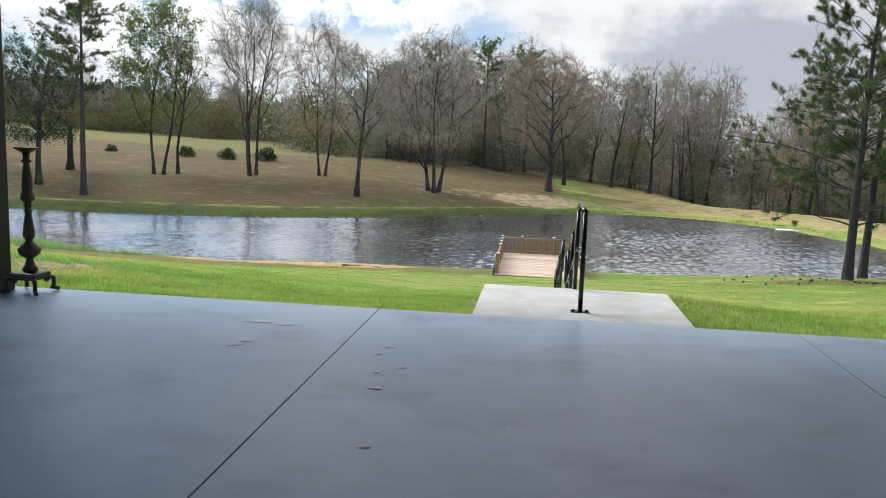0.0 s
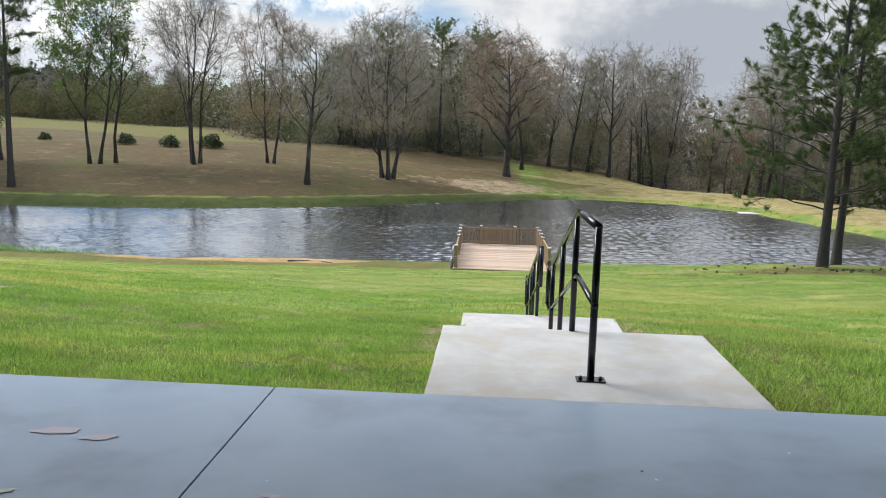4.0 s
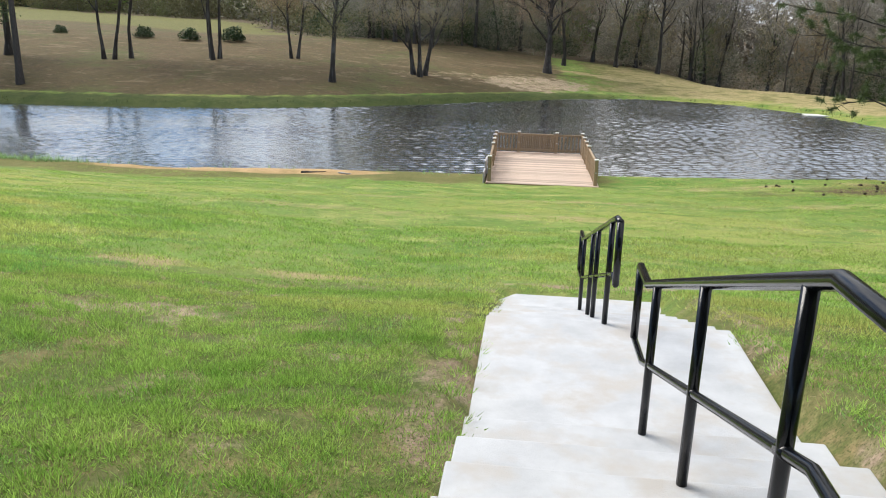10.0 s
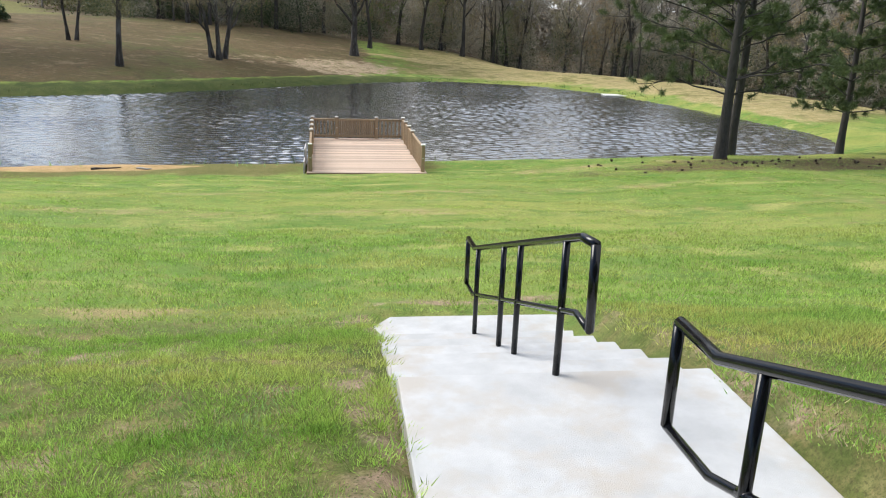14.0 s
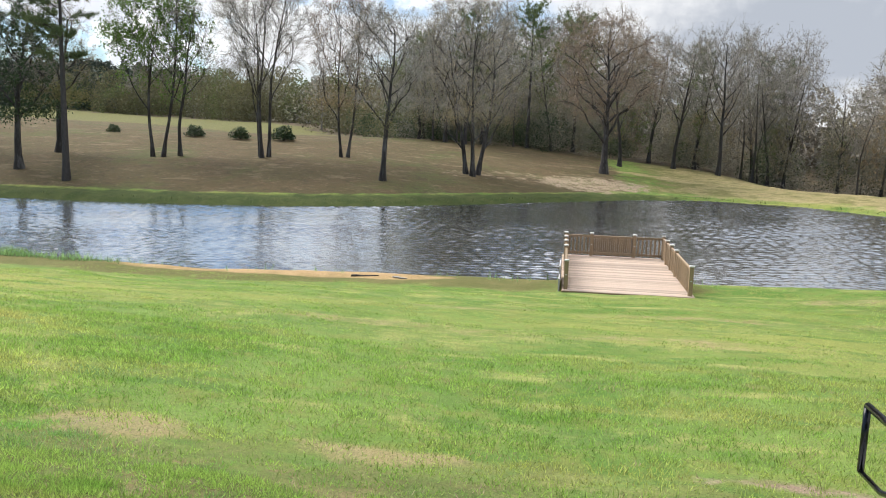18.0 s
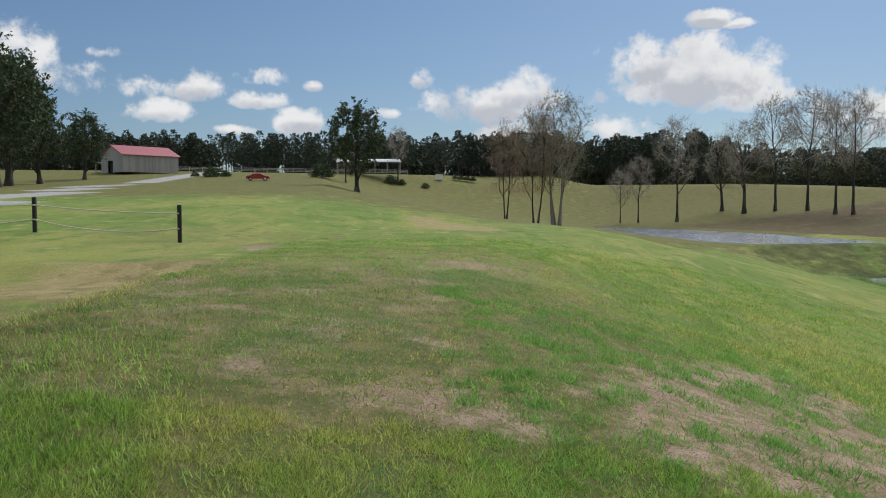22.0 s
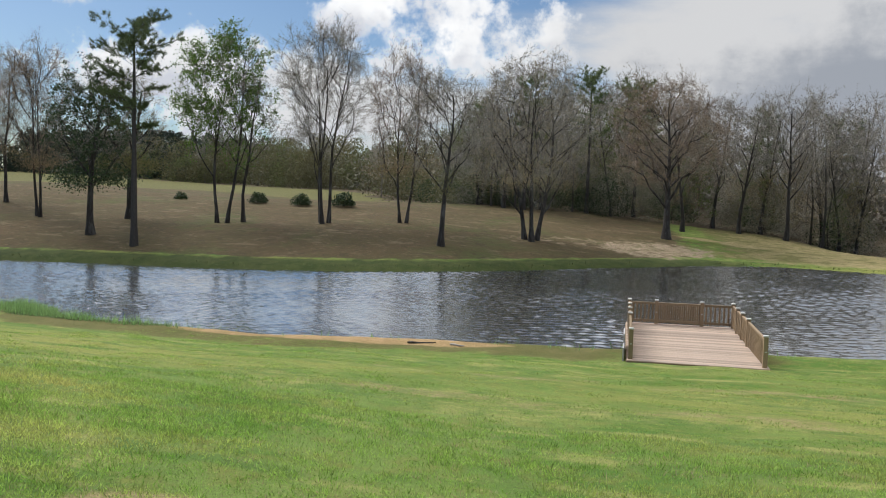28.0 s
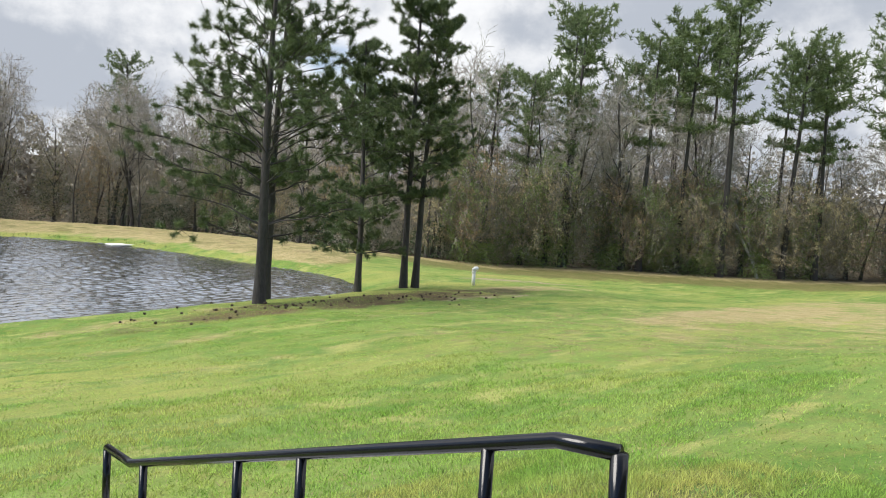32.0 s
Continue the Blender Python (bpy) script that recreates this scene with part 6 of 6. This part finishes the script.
# ---- grass ----
def blades(name, label, n, x0, x1, y0, y1, length, width, mat, lean=0.9, keep=None):
    """Blades of grass in a rectangle of the lawn, off the porch, the stairs and the water."""
    rs = np.random.RandomState(n % 9973)
    x, y = rs.uniform(x0, x1, n), rs.uniform(y0, y1, n)
    tuft = (np.sin(x * 2.3 + 1.7 * np.sin(y * 1.9)) + np.sin(y * 2.7 + 1.3 * np.sin(x * 1.4)) + 2) / 4
    c = covers(x, y)
    ok = rs.uniform(0, 1, n) < np.clip((0.6 + 0.45 * tuft) * (1 - 0.9 * c["bare"]) * (1 - c["clay"]), 0.04, 1)
    ok &= ~((x > X0 - 0.01) & (x < X1 + 0.01) & (y < 17.50)) & (y > EDGE + 0.03) & (edge_distance(x, y, POND) > 0.25)
    ok &= ~((x > DX0 - 0.05) & (x < DX1 + 0.05) & (y > DY0 - 0.06))
    if keep is not None:
        ok &= keep(x, y, rs)
    x, y, tuft = x[ok], y[ok], tuft[ok]
    n = len(x)
    a, l = rs.uniform(0, 6.283, n), length * rs.uniform(0.4, 1.1, n) * (0.75 + 0.4 * tuft)
    tilt = rs.uniform(0.1, lean, n) + 0.2
    z = land(x, y) - 0.01
    d = np.stack((np.cos(a) * np.sin(tilt), np.sin(a) * np.sin(tilt), np.cos(tilt)), -1)
    s = np.stack((-np.sin(a), np.cos(a), np.zeros(n)), -1) * (width * rs.uniform(0.6, 1.3, n) / 2)[:, None]
    p = np.stack((x, y, z), -1)
    v = np.stack((p - s, p + s, p + d * l[:, None]), 1).reshape(-1, 3)
    return tagged(piece(name, arrays(name, v, np.arange(n * 3).reshape(-1, 3)), mat), label, "grass", kind="stuff")


def turf(name, label, n, x0, x1, y0, y1, length, width, mat, gap=0.12, keep=None):
    """Close turf: blades in small clumps that lean outwards, with thin places between."""
    rs = np.random.RandomState(n % 9973)
    m = int((x1 - x0) * (y1 - y0) / gap ** 2)
    cx, cy, k = rs.uniform(x0, x1, m), rs.uniform(y0, y1, m), rs.uniform(0.6, 1.15, m)
    c = covers(cx, cy)
    thin = np.clip(0.5 + 0.5 * np.sin(cx * 1.9 + 2.1 * np.sin(cy * 1.3)) * np.sin(cy * 2.2 + 1.7 * np.sin(cx * 1.1)), 0, 1)
    k = k * (0.8 + 0.3 * thin) * (1 - 0.8 * c["thin"])
    ok = rs.uniform(0, 1, m) < np.clip((1 - 1.15 * c["bare"]) * (1 - c["clay"]), 0.03, 1)
    ok &= ~((cx > X0 - 0.05) & (cx < X1 + 0.05) & (cy < 17.54)) & (cy > EDGE + 0.06) & (edge_distance(cx, cy, POND) > 0.25)
    ok &= ~((cx > DX0 - 0.05) & (cx < DX1 + 0.05) & (cy > DY0 - 0.06))
    if keep is not None:
        ok &= keep(cx, cy, rs)
    cx, cy, k = cx[ok], cy[ok], k[ok]
    i = rs.randint(0, len(cx), n)
    dx, dy = rs.normal(scale=gap * 0.6, size=n), rs.normal(scale=gap * 0.6, size=n)
    x, y = cx[i] + dx, cy[i] + dy
    away = np.stack((dx, dy), -1) / (gap * 0.5) * 0.3 + rs.normal(scale=0.45, size=(n, 2))
    way = unit(np.concatenate((away, np.ones((n, 1))), 1))
    v, f = slivers(rs, np.stack((x, y, land(x, y) - 0.008), -1), way, length * k[i] * rs.uniform(0.5, 1.15, n), width * rs.uniform(0.7, 1.3, n))
    tagged(piece(name, arrays(name, v, f), mat), label, "grass", kind="stuff")


turf("grass", "short green lawn grass beside the stairs", 300000, -6.5, -0.2, 8.25, 16.5, 0.105, 0.0062, GRASS_BLADE, 0.10)
turf("grass", "short green lawn grass beside the handrail", 90000, 1.75, 5.0, 8.25, 17, 0.10, 0.0075, GRASS_BLADE, 0.10)
turf("grass", "green lawn grass down the slope", 150000, -14, 11, 16, 24, 0.085, 0.011, GRASS_BLADE, 0.16)
turf("grass", "short lawn grass towards the water", 110000, -20, 15, 24, 38, 0.045, 0.016, GRASS_BLADE, 0.3)
turf("grass", "lawn grass towards the west", 160000, -32, -6, 5, 30, 0.08, 0.013, GRASS_BLADE, 0.2, lambda x, y, rs: rs.uniform(0, 1, len(x)) < smooth(-32, -16, x) * smooth(30, 15, y))
turf("grass", "lawn grass towards the east", 80000, 5, 34, 10, 42, 0.055, 0.018, GRASS_BLADE, 0.25, lambda x, y, rs: rs.uniform(0, 1, len(x)) < smooth(34, 14, x))
turf("weeds", "blue-green weeds among the lawn grass", 70000, -16, -1, 8.6, 17, 0.065, 0.008, WEED_BLADE, 0.22, lambda x, y, rs: np.sin(x * 0.9 + 1.1 * np.sin(y * 0.8)) * np.sin(y * 1.3 + x * 0.4) > 0.25)
turf("grass_clumps", "deep green clumps in the lawn", 36000, -14, 5, 8.4, 17, 0.085, 0.007, CLUMP_BLADE, 0.16, lambda x, y, rs: rs.uniform(0, 1, len(x)) < 0.14)
blades("tall_grass", "longer deep green grass near the porch", 40000, -11, -1.0, 8.3, 13, 0.12, 0.009, GRASS_BLADE, 0.7, lambda x, y, rs: rs.uniform(0, 1, len(x)) < blob(x, y, -5.2, 9.4, 4.0, 2.2, 5) ** 2)
blades("dry_grass", "dry straw blades in the lawn", 30000, -18, 6, 8.2, 22, 0.06, 0.006, DRY_BLADE, 1.0)
blades("dry_grass", "dry straw blades in the western lawn", 45000, -22, -4, 6, 19, 0.06, 0.008, DRY_BLADE, 1.0)
blades("shore_grass", "rank green grass along the water's edge", 110000, -62, 4, 38.4, 50, 0.42, 0.035, WEED_BLADE, 0.5, lambda x, y, rs: (edge_distance(x, y, POND) < 1.0) & (rs.uniform(0, 1, len(x)) < np.clip(0.08 + 0.9 * smooth(-15, -19, x), 0, 1)))
blades("shore_grass", "thick tuft of rank grass on a point of the bank", 9000, -31, -20, 38.6, 42, 0.5, 0.03, WEED_BLADE, 0.5, lambda x, y, rs: rs.uniform(0, 1, len(x)) < blob(x, y, -25.6, 39.9, 3.2, 1.1, -8))
blades("far_shore_grass", "dark grass fringe on the far bank", 60000, -64, 24, 54, 84, 0.28, 0.04, BANK_BLADE, 0.5, lambda x, y, rs: edge_distance(x, y, POND) < 0.8)


def tufts(name, label, n, x0, x1, y0, y1, per, length, mat):
    """Separate clumps of coarse grass standing out of the turf."""
    rs = np.random.RandomState(n)
    cx, cy, k = rs.uniform(x0, x1, n), rs.uniform(y0, y1, n), rs.uniform(0.5, 1.3, n)
    x = np.repeat(cx, per) + rs.normal(scale=0.085, size=n * per) * np.repeat(k, per)
    y = np.repeat(cy, per) + rs.normal(scale=0.07, size=n * per) * np.repeat(k, per)
    ok = ~((x > X0 - 0.02) & (x < X1 + 0.02) & (y < 17.52)) & (y > EDGE + 0.05)
    x, y, k = x[ok], y[ok], np.repeat(k, per)[ok]
    a, tilt = rs.uniform(0, 6.283, len(x)), rs.uniform(0.2, 1.2, len(x))
    d = np.stack((np.cos(a) * np.sin(tilt), np.sin(a) * np.sin(tilt), np.cos(tilt)), -1)
    v, f = slivers(rs, np.stack((x, y, land(x, y) - 0.01), -1), d, length * k * rs.uniform(0.5, 1.1, len(x)), 0.010 * k)
    tagged(piece(name, arrays(name, v, f), mat), label, "grass", kind="stuff")


tufts("patch_clumps", "small green clumps in the bare patch", 300, -13.5, -5.2, 12.4, 17.8, 110, 0.095, CLUMP_BLADE)
tufts("grass_tufts", "coarse dark clumps in the western lawn", 1200, -26, -6, 6, 26, 14, 0.08, WEED_BLADE)
tufts("straw_tufts", "dead straw clumps in the lawn", 900, -18, 6, 8.3, 24, 14, 0.07, DRY_BLADE)
blades("porch_weeds", "tall weeds against the porch edge", 3600, -12, 8, 8.22, 8.75, 0.12, 0.01, GRASS_BLADE, 0.7)

# pine cones under the pines
CONE = material("pine_cone", (0.045, 0.03, 0.022), 0.9, (0.07, 0.05, 0.035), 20)
cone_mesh = bpy.data.meshes.new("pine_cone")
bm = turned(((0.01, 0), (0.05, 0.02), (0.06, 0.05), (0.045, 0.09), (0.015, 0.13)), 7)
bm.to_mesh(cone_mesh)
bm.free()
rs = np.random.RandomState(8)
for k in range(90):
    x, y = rs.uniform(9, 27), rs.normal(38.2, 1.3)
    if edge_distance(np.array([x]), np.array([y]), POND)[0] < 0.5:
        continue
    ob = piece("pine_cone", cone_mesh, CONE)
    ob.matrix_world = Matrix.LocRotScale((x, y, float(land(x, y)) + 0.02), Euler((rs.uniform(0, 3), rs.uniform(0, 3), 0)), (0.9, 0.9, 0.9))
    tagged(ob, "dark fallen pine cone in the thin grass", "pine cone", "fallen pine cones")
